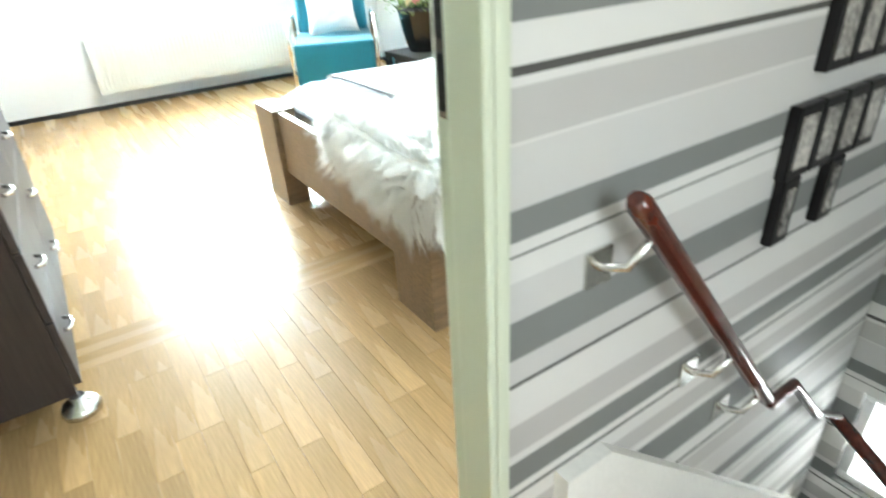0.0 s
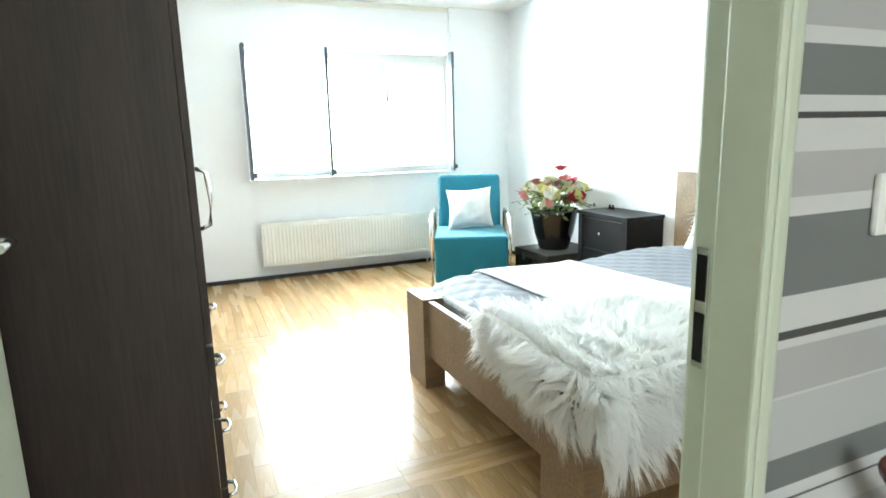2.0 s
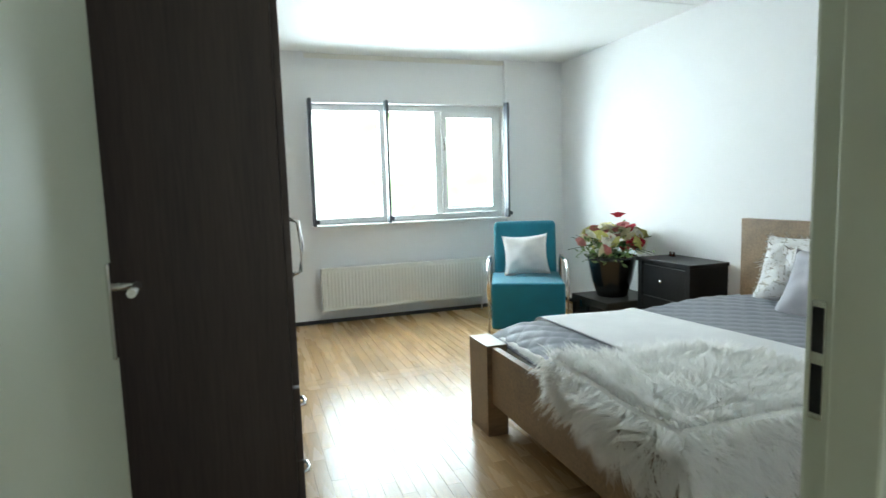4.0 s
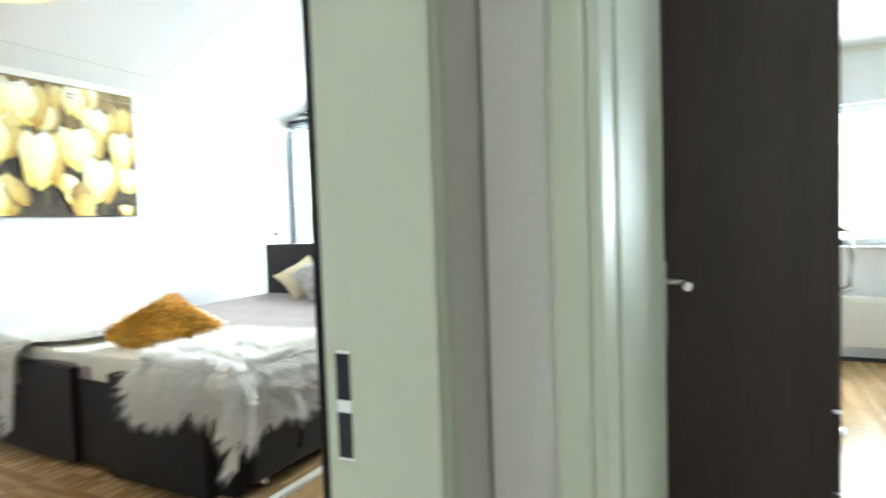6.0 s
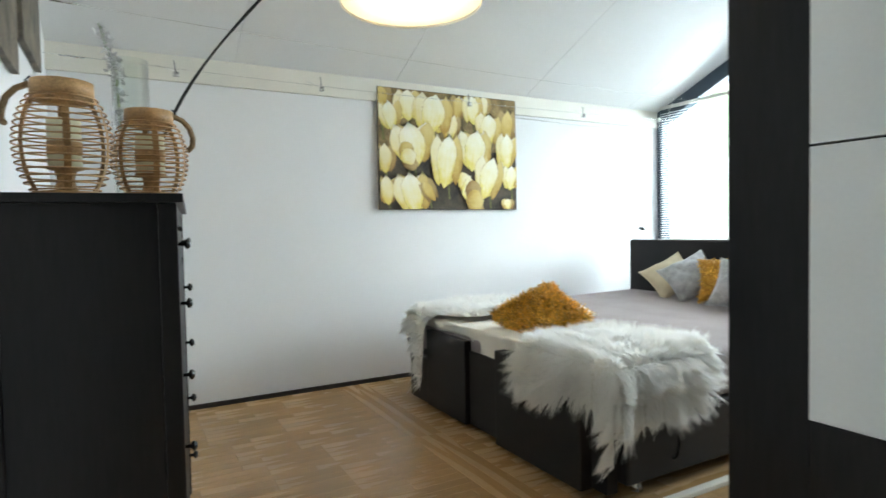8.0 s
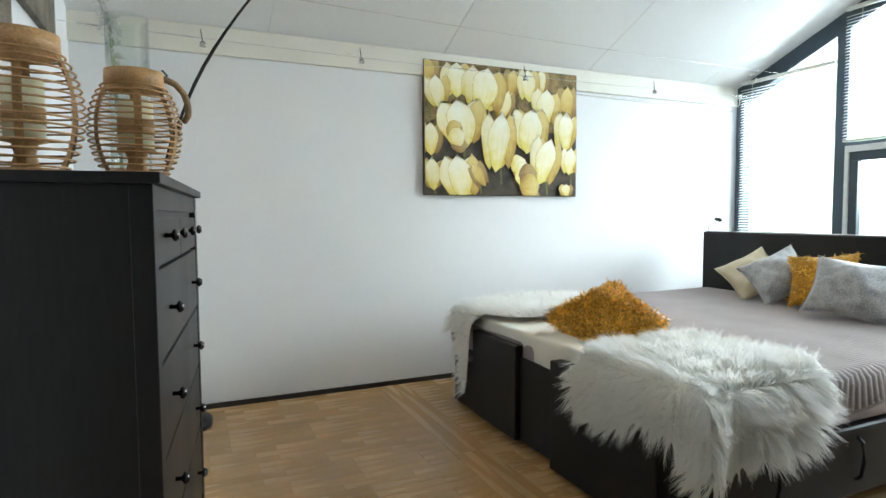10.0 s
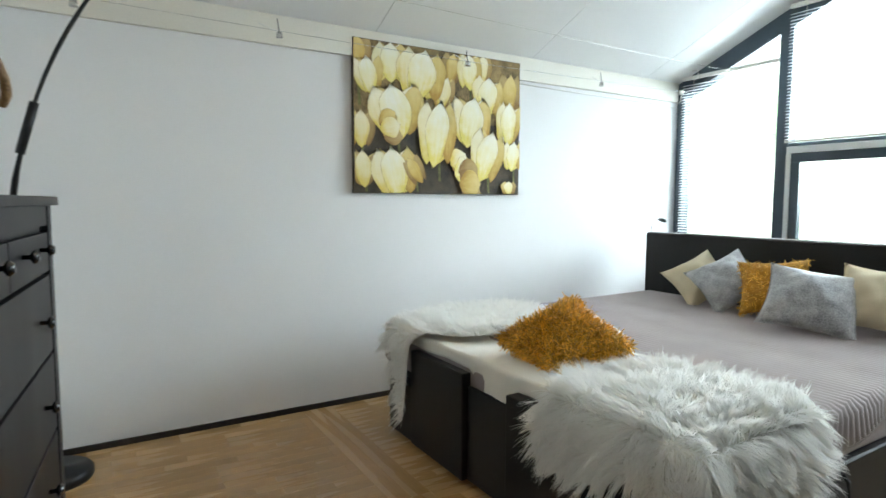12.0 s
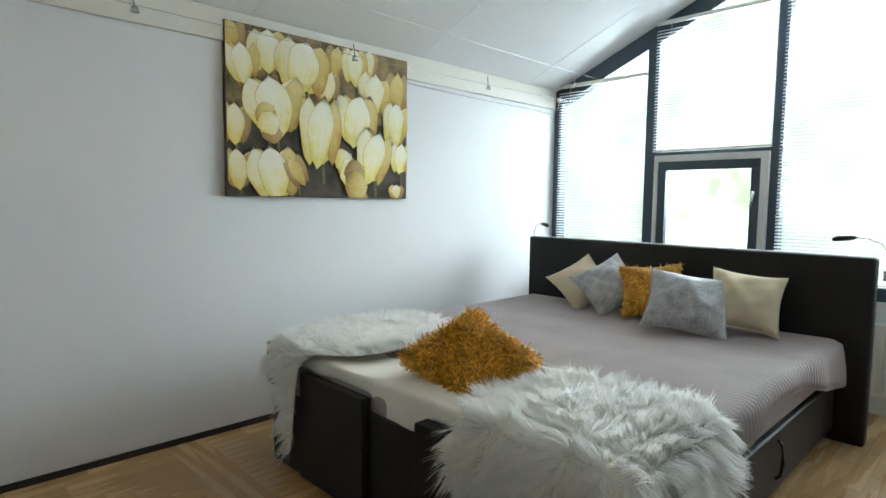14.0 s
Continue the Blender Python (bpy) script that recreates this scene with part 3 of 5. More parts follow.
# ---- stairs ----
def stairs():
    st = thing("staircase", (0.62, -0.2, 0), "steep closed staircase with carpeted treads turning down", "stairs", kind="structure")
    for i in range(5):
        x0, z = 0.62 + i * 0.20, -0.185 * (i + 1)
        part("tread", box(x0 - 0.02, x0 + 0.23, -0.72, 0.318, z - 0.035, z, 0.006), CARPET, st)
        part("riser", box(x0 - 0.004, x0 + 0.012, -0.72, 0.318, z, z + 0.185 - 0.037), STAIRW, st)
    bm = bmesh.new()
    poly(bm, [(0.56, 0.322, 0.38), (0.66, 0.322, 0.38), (1.75, 0.322, -0.62), (1.75, 0.322, -1.25), (1.3, 0.322, -1.15), (0.56, 0.322, -0.25)], (0, 0.03, 0))
    part("stringer", bm, STAIRW, st)
    for i in range(6):
        y0, z = 0.32 - 0.17 * i, -1.11 - 0.185 * i
        part("winder_tread", box(1.40, 1.75, y0 - 0.2, y0, z - 0.035, z, 0.006), CARPET, st)
    bm = bmesh.new()
    poly(bm, [(1.725, 0.318, -0.62), (1.725, -0.7, -1.55), (1.725, -0.7, -1.95), (1.725, 0.318, -1.05)], (0.03, 0, 0))
    part("stringer", bm, STAIRW, st)
    part("nosing", box(0.585, 0.628, -0.72, 0.330, -0.03, 0.004, 0.01), FRAME, st, "pale painted landing edge")


stairs()


def handrail():
    r = thing("handrail", (0.70, 0.28, 0.79), "polished red-brown wooden handrail on steel wall brackets", "handrail")
    a, b = Vector((0.615, 0.295, 0.846)), Vector((1.105, 0.295, 0.262))
    d = (b - a).normalized()
    pts = [a - d * 0.018, a - d * 0.006, a] + [a + (b - a) * k / 6 for k in range(1, 7)]
    part("rail", tube(bmesh.new(), pts, [0.010, 0.016, 0.017] + [0.017] * 6, 14), MAHOG, r)
    for k in (0.06, 0.62, 0.93):
        p = a + (b - a) * k
        br = part("bracket", tube(bmesh.new(), [p + Vector((0, 0.0, -0.02)), p + Vector((-0.02, 0.015, -0.06)), p + Vector((-0.03, 0.045, -0.07)), p + Vector((-0.03, 0.066, -0.07))], 0.007), CHROME, r, "bent steel bracket")
        part("bracket_plate", box(p.x - 0.055, p.x - 0.005, 0.346, 0.3515, p.z - 0.10, p.z - 0.045, 0.002), CHROME, br)
    part("elbow", tube(bmesh.new(), [b, b + d * 0.05, b + d * 0.07 + Vector((0.08, 0.0, 0.02)), Vector((1.45, 0.30, 0.0)), Vector((1.63, 0.30, -0.12))], 0.013, 10), MAHOG, r)
    part("lower_rail", tube(bmesh.new(), [(1.66, 0.31, -0.15), (1.68, -0.02, -0.38), (1.685, -0.45, -0.80), (1.685, -0.68, -1.0)], 0.021, 12), MAHOG, r)


handrail()


def photo_frames(x, z, n, drop):
    f = thing("photo_frame", (x, 0.35, z), "dark wooden multi-photo frame hanging on striped wallpaper", "photo frame", "photo frames on the stair wall")
    ph = mat("faded_photo", (0.36, 0.34, 0.31), 0.4, spread=0.5, scale=14, bump=0)

    def one(x0, w, z0, z1):
        fr = part("frame", box(x0, x0 + w, 0.332, 0.3515, z0, z1, 0.003), BLACKB, f)
        part("photo", box(x0 + 0.014, x0 + w - 0.014, 0.3305, 0.3322, z0 + 0.018, z1 - 0.018), ph, fr)
    for i in range(n):
        one(x + i * 0.077, 0.075, z, z + 0.125)
    for i in drop:
        one(x + i * 0.077 + 0.008, 0.052, z - 0.125, z - 0.002)


photo_frames(1.035, 0.745, 4, (0, 2))
photo_frames(1.08, 0.915, 4, ())


def light_switch():
    s = thing("light_switch", (0.61, 0.345, 1.12), "white plastic wall switch on striped wallpaper", "light switch")
    part("plate", box(0.610, 0.674, 0.343, 0.3515, 1.116, 1.188, 0.004), PLASTIC, s)
    part("rocker", turned(box(-0.019, 0.019, -0.006, 0.003, -0.023, 0.023, 0.003), pose(0.642, 0.342, 1.152, 4)), PLASTIC, s)


light_switch()


def stair_window():
    w = thing("window_3", (1.80, 0.07, -0.46), "small bright white framed stair window with frosted glass", "window", kind="structure")
    for a in ((-0.15, 0.29, -0.46, -0.43), (-0.15, 0.29, -0.13, -0.10), (-0.15, -0.12, -0.43, -0.13), (0.26, 0.29, -0.43, -0.13)):
        part("window_frame", box(1.78, 1.83, a[0], a[1], a[2], a[3], 0.004), WINW, w)
    frost = see_through(mat("frosted_glass", (0.85, 0.87, 0.87), 0.4, spread=0.02, bump=0.0), (0.94, 0.96, 0.96), 0.85)
    part("pane", box(1.80, 1.806, -0.12, 0.26, -0.43, -0.13), frost, w, "frosted glass pane")


stair_window()


# ---- first bedroom ----
def wardrobe():
    x0, x1, y0, y1 = -0.735, -0.118, 1.525, 2.76
    w = thing("wardrobe", (-0.43, 2.05, 0), "dark wenge wardrobe with chrome handles and round steel feet", "wardrobe")
    part("side_panel", box(x0, x1, y0, y0 + 0.025, 0.055, 2.33, 0.002), WARD, w)
    part("side_panel", box(x0, x1, y1 - 0.025, y1, 0.055, 2.33, 0.002), WARD, w)
    part("back_panel", box(x0, x0 + 0.01, y0 + 0.026, y1 - 0.026, 0.055, 2.30), WARD, w)
    part("top_panel", box(x0, x1, y0 + 0.026, y1 - 0.026, 2.305, 2.33), WARD, w)
    part("bottom_panel", box(x0, x1 - 0.022, y0 + 0.026, y1 - 0.026, 0.055, 0.08), WARD, w)
    n = 2
    for i in range(n):
        a, b = y0 + 0.004 + i * (y1 - y0) / n, y0 - 0.004 + (i + 1) * (y1 - y0) / n
        dr = part("door", box(x1 + 0.001, x1 + 0.02, a, b, 0.72, 2.325, 0.002), WARD, w)
        for k in range(3):
            z0 = 0.085 + k * 0.21
            d = part("drawer", box(x1 + 0.001, x1 + 0.02, a, b, z0, z0 + 0.205, 0.002), WARD, w)
            for yy in (a + 0.16,):
                part("handle", tube(bmesh.new(), [(x1 + 0.02, yy - 0.04, z0 + 0.11), (x1 + 0.04, yy - 0.03, z0 + 0.11), (x1 + 0.044, yy, z0 + 0.11), (x1 + 0.04, yy + 0.03, z0 + 0.11), (x1 + 0.02, yy + 0.04, z0 + 0.11)], 0.006), CHROME, d, "chrome bow handle")
    dr = part("handle", tube(bmesh.new(), [(x1 + 0.02, y0 + 0.06, 1.02), (x1 + 0.045, y0 + 0.06, 1.03), (x1 + 0.052, y0 + 0.06, 1.10), (x1 + 0.045, y0 + 0.06, 1.17), (x1 + 0.02, y0 + 0.06, 1.18)], 0.006), CHROME, w, "chrome bow handle")
    for x, y in ((x1 - 0.005, y0 + 0.0), (x1 - 0.03, y1 - 0.05), (x0 + 0.05, y0 + 0.05), (x0 + 0.05, y1 - 0.05)):
        part("foot", lathe(bmesh.new(), [(0.052, 0), (0.054, 0.010), (0.046, 0.028), (0.02, 0.034), (0.02, 0.054)], 24, (x, y)), CHROME, w, "round brushed steel foot")


wardrobe()


def radiator(name, x0, x1, y0, y1, z0, z1):
    r = thing(name, ((x0 + x1) / 2, y1, z0), "long white ribbed panel radiator under the window", "radiator")
    part("back_panel", box(x0, x1, y1 - 0.02, y1, z0, z1, 0.004), RADW, r)
    n = int((x1 - x0) / 0.033)
    part("front_panel", box(x0, x1, y0 + 0.012, y0 + 0.03, z0, z1, 0.004), RADW, r)
    rib = bpy.data.meshes.new("rib")
    bm = box(0, 0.020, y0 + 0.004, y0 + 0.0125, z0 + 0.035, z1 - 0.035, 0.004, 1)
    bm.to_mesh(rib)
    bm.free()
    rib.materials.append(RADW)
    for i in range(n):
        o = new("rib", rib)
        o.parent, o.matrix_parent_inverse = r, r.matrix_basis.inverted()
        o.location = (x0 + 0.02 + i * (x1 - x0 - 0.04) / n, 0, 0)
    part("top_grille", box(x0 + 0.004, x1 - 0.004, y0 + 0.0305, y1 - 0.0205, z1 - 0.012, z1 - 0.003), RADW, r)
    for xx in (x0 + 0.15, x1 - 0.15):
        part("bracket", box(xx, xx + 0.03, y1, y1 + 0.029, z0 + 0.05, z1 - 0.05), RADW, r)
    part("pipe", tube(bmesh.new(), [(x1 - 0.05, y1 - 0.03, z0), (x1 - 0.05, y1 - 0.03, 0.0)], 0.008), RADW, r)


radiator("radiator", 0.405, 2.06, 5.25, 5.33, 0.132, 0.530)


def pillow(w, h, t, seed=0, n=20, pinch=0.12, sag=0.0):
    """A plump cushion lying in x and y, thick in z, with drawn-in edges and pointed corners."""
    rng = random.Random(seed)
    ph = [rng.uniform(0, 6.28) for _ in range(6)]

    def f(u, v, s):
        a, b = u * 2 - 1, v * 2 - 1
        e = (1 - abs(a) ** 2.1) * (1 - abs(b) ** 2.1)
        z = s * t / 2 * max(e, 0) ** 0.55
        wr = 0.018 * math.sin(5 * a + ph[0]) * math.sin(4 * b + ph[1]) + 0.008 * math.sin(11 * a + 5 * b + ph[2]) * abs(a) + 0.006 * math.sin(14 * b - 4 * a + ph[3]) * abs(b)
        pa = 1 - pinch * (1 - b * b)
        pb = 1 - pinch * (1 - a * a)
        return (a * w / 2 * pa, b * h / 2 * pb, z + wr * max(e, 0) ** 0.5 - sag * (a * a))
    bm = bmesh.new()
    top = [[bm.verts.new(f(i / n, j / n, 1)) for j in range(n + 1)] for i in range(n + 1)]
    bot = [[top[i][j] if i in (0, n) or j in (0, n) else bm.verts.new(f(i / n, j / n, -1)) for j in range(n + 1)] for i in range(n + 1)]
    for i in range(n):
        for j in range(n):
            bm.faces.new((top[i][j], top[i + 1][j], top[i + 1][j + 1], top[i][j + 1])).smooth = True
            q = (bot[i][j], bot[i][j + 1], bot[i + 1][j + 1], bot[i + 1][j])
            bm.faces.new(q).smooth = True
    return bm


def cushion(m, w, h, t, material, label, seed, group="", piping=True):
    c = thing("cushion", m.translation, label, "cushion", group)
    part("cover", turned(pillow(w, h, t * 1.25, seed), m), material, c, smooth=True)
    if piping:
        loop = []
        for k in range(40):
            s = k / 10 % 1 * 2 - 1
            q = k // 10
            a, b = ((s, -1), (1, s), (-s, 1), (-1, -s))[q]
            loop.append(m @ Vector((a * w / 2 * (1 - 0.12 * (1 - b * b if abs(a) == 1 else 0)) if abs(a) == 1 else a * w / 2, b * h / 2 * (1 - 0.12 * (1 - a * a)) if abs(b) == 1 else b * h / 2, 0)))
        part("piping", tube(bmesh.new(), loop, 0.004, 6, True), material, c)
    return c


def shaggy(m, w, h, t, material, base, label, seed, count, length=0.032, width=0.0016, group=""):
    """A cushion covered all over with loose ribbon yarn."""
    c = thing("shaggy_cushion", m.translation, label, "cushion", group)
    bm = turned(pillow(w, h, t, seed), m)
    bmesh.ops.recalc_face_normals(bm, faces=bm.faces)
    bm.normal_update()
    faces = list(bm.faces)
    area_sum = np.cumsum([f.calc_area() for f in faces])
    rng = np.random.default_rng(seed)
    pick = np.searchsorted(area_sum, rng.uniform(0, area_sum[-1], count))
    P, N = [], []
    for i in pick:
        f = faces[min(i, len(faces) - 1)]
        vs = f.verts
        r = rng.dirichlet([1] * len(vs))
        P.append(sum((v.co * k for v, k in zip(vs, r)), Vector()))
        N.append(f.normal.copy())
    part("cover", bm, base, c, smooth=True)
    strands("yarn", P, N, rng.normal(0, 0.35, (count, 3)), length, width, material, c, rng, 0.45, 3, 0.0, 0.35)
    return c


def fur_pelt(name, outline, drape, label, seed, count, length=0.055, width=0.0011):
    """A sheepskin: a hide of irregular outline laid over what is below, with wool all over it. outline: radius by angle; drape: plan to place and normal."""
    rng = np.random.default_rng(seed)
    p0, _ = drape(0, 0)
    pelt = thing(name, p0, label, "sheepskin", "white sheepskins")
    na, nr = 72, 14
    bm = bmesh.new()
    mid = bm.verts.new(drape(0, 0)[0])
    rings = []
    for i in range(1, nr + 1):
        rings.append([bm.verts.new(drape(*[c * i / nr for c in outline(k * 2 * math.pi / na)])[0]) for k in range(na)])
    for k in range(na):
        bm.faces.new((mid, rings[0][k], rings[0][(k + 1) % na]))
        for A, B in zip(rings, rings[1:]):
            bm.faces.new((A[k], B[k], B[(k + 1) % na], A[(k + 1) % na]))
    part("hide", bm, FURBASE, pelt, smooth=True)
    P, N, F = [], [], []
    for k in range(count):
        th, r = rng.uniform(0, 2 * math.pi), math.sqrt(rng.uniform(0, 1))
        a, b = outline(th)
        p, n = drape(a * r, b * r)
        q, _ = drape(a * min(r + 0.03, 1.03), b * min(r + 0.03, 1.03))
        d = Vector(q) - Vector(p)
        d = d.normalized() if d.length > 1e-6 else Vector((0, 0, 0))
        w = noise.noise(Vector(p) * 7.0)
        w2 = noise.noise(Vector(p) * 7.0 + Vector((9, 3, 1)))
        P.append(p), N.append(n)
        k = 0.12 + 0.5 * r ** 4
        F.append((d.x * k + w * 0.8, d.y * k + w2 * 0.8 - 0.18, d.z * k))
    strands("wool", P, N, F, length, width, FUR, pelt, rng, 0.15, 4, 0.027, 0.88)
    return pelt


def lobes(cx, rx, ry, seed, amount=0.22, legs=()):
    rng = random.Random(seed)
    ph = [rng.uniform(0, 6.28) for _ in range(4)]

    def f(th):
        k = 1 + amount * (0.5 * math.sin(3 * th + ph[0]) + 0.35 * math.sin(5 * th + ph[1]) + 0.2 * math.sin(9 * th + ph[2]))
        for at, how, wide in legs:
            d = (th - at + math.pi) % (2 * math.pi) - math.pi
            k += how * math.exp(-(d / wide) ** 2)
        return rx * k * math.cos(th), ry * k * math.sin(th)
    return f


def bed_a():
    X0, X1, Y0, Y1, Z = 0.868, 2.965, 1.195, 2.715, 0.465
    b = thing("bed", (1.95, 1.96, 0), "brown oak veneer double bed with thick square posts", "bed")
    for y0 in (Y0, Y1 - 0.235):
        part("post", box(X0, X0 + 0.11, y0, y0 + 0.235, 0, Z, 0.003), OAK, b)
    part("footboard", box(X0 + 0.025, X0 + 0.06, Y0 + 0.236, Y1 - 0.236, 0.17, Z - 0.008, 0.002), OAK, b)
    for y0 in (Y0 + 0.005, Y1 - 0.04):
        part("side_rail", box(X0 + 0.112, X1 - 0.07, y0, y0 + 0.035, 0.12, Z - 0.008, 0.002), OAK, b)
    part("headboard", box(X1 - 0.065, X1 - 0.01, Y0 - 0.10, Y1 + 0.19, 0.0, 0.985, 0.004), OAK, b)
    part("slat_base", box(X0 + 0.115, X1 - 0.07, Y0 + 0.045, Y1 - 0.045, 0.27, 0.30), OAK, b)
    mt = thing("mattress", (1.95, 1.96, 0.30), "pale mattress in the oak bed frame", "mattress")
    part("body", box(X0 + 0.12, X1 - 0.075, Y0 + 0.045, Y1 - 0.045, 0.301, 0.47, 0.04, 4), WHITEF, mt, smooth=True)


bed_a()


def quilt_a():
    q = thing("quilt", (1.95, 1.96, 0.47), "grey-blue diamond-quilted satin bedspread on the oak bed", "bedspread")
    x0, x1, y0, y1 = 0.985, 2.90, 1.19, 2.705

    def f(u, v):
        x, y = x0 + (x1 - x0) * u, y0 + (y1 - y0) * v
        e = min(u / 0.10, (1 - u) / 0.03, v / 0.06, (1 - v) / 0.06, 1)
        z = 0.435 + 0.075 * math.sin(max(e, 0) * math.pi / 2) ** 0.8
        a, b = (x + y) / 0.085, (x - y) / 0.085
        z += 0.0075 * (abs(math.sin(a * math.pi / 1.414)) * abs(math.sin(b * math.pi / 1.414))) ** 0.5
        z += 0.03 * max(0, 1 - abs(x - 2.30) / 0.5) ** 0.6 + 0.008 * math.sin(x * 5 + y * 3)
        return (x, y, z)
    part("cover", surf(190, 150, f, -0.006), GREYQ, q)
    t = thing("throw", (1.6, 1.96, 0.53), "white cotton runner lying across the grey bedspread", "throw")

    def g(u, v):
        x = 1.30 + 0.60 * u - 0.10 * (v - 0.5)
        y = 1.16 + 1.575 * v
        e = min(v / 0.05, (1 - v) / 0.05, 1)
        z = 0.452 + 0.075 * math.sin(max(e, 0) * math.pi / 2) ** 0.8 + 0.03 * max(0, 1 - abs(x - 2.30) / 0.5) ** 0.6 + 0.008 * math.sin(x * 5 + y * 3)
        return (x, y, z)
    part("cloth", surf(30, 60, g, -0.004), WHITEF, t, smooth=True)


quilt_a()


def drape_a(a, b):
    x, y = 1.18 + a, 1.40 + b
    zt, n = 0.56, Vector((0, 0, 1))
    over_y, over_x = 1.175 - y, 0.90 - x
    z = zt
    if over_y > 0 and over_y >= over_x:
        y, z, n = 1.175 - 0.02 - 0.05 * min(over_y, 0.2), zt - over_y, Vector((0, -1, 0.1))
        if over_x > 0:
            x = 0.90 - over_x * 0.4
    elif over_x > 0:
        x, z, n = 0.90 - 0.02 - 0.04 * min(over_x, 0.2), zt - over_x, Vector((-1, 0, 0.1))
    return (x, y, z + 0.01 * math.sin(9 * x) * math.sin(8 * y)), n


fur_pelt("sheepskin", lobes(0, 0.50, 0.47, 3, 0.10, ((-1.15, 0.10, 0.2), (-1.62, -0.10, 0.16), (-2.05, 0.16, 0.22), (3.0, 0.02, 0.4), (2.2, 0.25, 0.3))), drape_a, "long-haired white sheepskin thrown over the corner of the oak bed", 5, 42000, 0.062, 0.0021)


def lean(x, y, z, tilt, turn, roll=0):
    return pose(x, y, z) @ pose(0, 0, 0, 0, 0, turn) @ pose(0, 0, 0, tilt, 0, 0) @ pose(0, 0, 0, 0, 0, roll)


shaggy(lean(2.74, 2.36, 0.72, 62, -82, 4), 0.44, 0.44, 0.15, SHAG2, WHITEF, "beige-grey ribbon shag cushion leaning on the headboard", 11, 5000, 0.034, 0.0036)
cushion(lean(2.58, 2.05, 0.66, 55, -80, 0), 0.46, 0.46, 0.15, mat("pale_grey_cotton", (0.42, 0.41, 0.44), 0.9, spread=0.05, fine=300, bump=0.2, bump_dist=0.003), "plain pale grey cushion lying on the quilted bedspread", 4)


def armchair():
    c = thing("armchair", (2.08, 4.55, 0), "teal felt armchair with bent steel armrests", "armchair")
    m = pose(2.08, 4.43, 0, 0, 0, -25)
    seat = bmesh.new()
    bx(seat, -0.30, 0.30, -0.40, 0.30, 0.07, 0.455, 0.03, 4)
    part("seat", turned(seat, m), TEAL, c, smooth=True)
    back = turned(box(-0.285, 0.285, -0.07, 0.07, 0, 0.56, 0.055, 5), pose(0, 0.27, 0.36, -11, 0, 0))
    part("backrest", turned(back, m), TEAL, c, smooth=True)
    for s in (-1, 1):
        pts = [(s * 0.322, -0.36, 0.005), (s * 0.322, -0.37, 0.40), (s * 0.322, -0.35, 0.54), (s * 0.322, -0.29, 0.60), (s * 0.322, -0.20, 0.615), (s * 0.322, 0.22, 0.60), (s * 0.322, 0.30, 0.56), (s * 0.322, 0.34, 0.005)]
        bm = bmesh.new()
        ring = []
        for p in pts:
            ring.append(p)
        tube(bm, ring, 0.016, 10)
        part("armrest", turned(bm, m), CHROME, c, "bent brushed steel arm and leg")
    cushion(m @ lean(-0.0, 0.075, 0.63, 68, 0, 3), 0.40, 0.37, 0.13, WHITEF, "plain white cotton cushion on the teal armchair", 8)


armchair()


def trunk():
    t = thing("wooden_trunk", (2.70, 4.02, 0), "low dark wooden trunk with metal corners under the flower pot", "trunk")
    x0, x1, y0, y1 = 2.43, 2.96, 3.74, 4.24
    part("body", box(x0, x1, y0, y1, 0, 0.24, 0.008), mat("dark_green_brown_wood", (0.03, 0.027, 0.02), 0.6, spread=0.3, scale=9), t)
    part("lid", box(x0 - 0.008, x1 + 0.005, y0 - 0.008, y1 + 0.008, 0.243, 0.30, 0.008), mat("dark_green_brown_wood_lid", (0.032, 0.03, 0.022), 0.55, spread=0.3, scale=9), t)
    for y in (y0 + 0.02, (y0 + y1) / 2 - 0.02, y1 - 0.06):
        part("slat", box(x0 - 0.016, x0 - 0.0085, y, y + 0.04, 0.01, 0.235, 0.002), BLACKB, t)
    part("latch", box(x0 - 0.02, x0 - 0.009, y0 + 0.32, y0 + 0.36, 0.21, 0.27, 0.002), CHROME, t)


trunk()


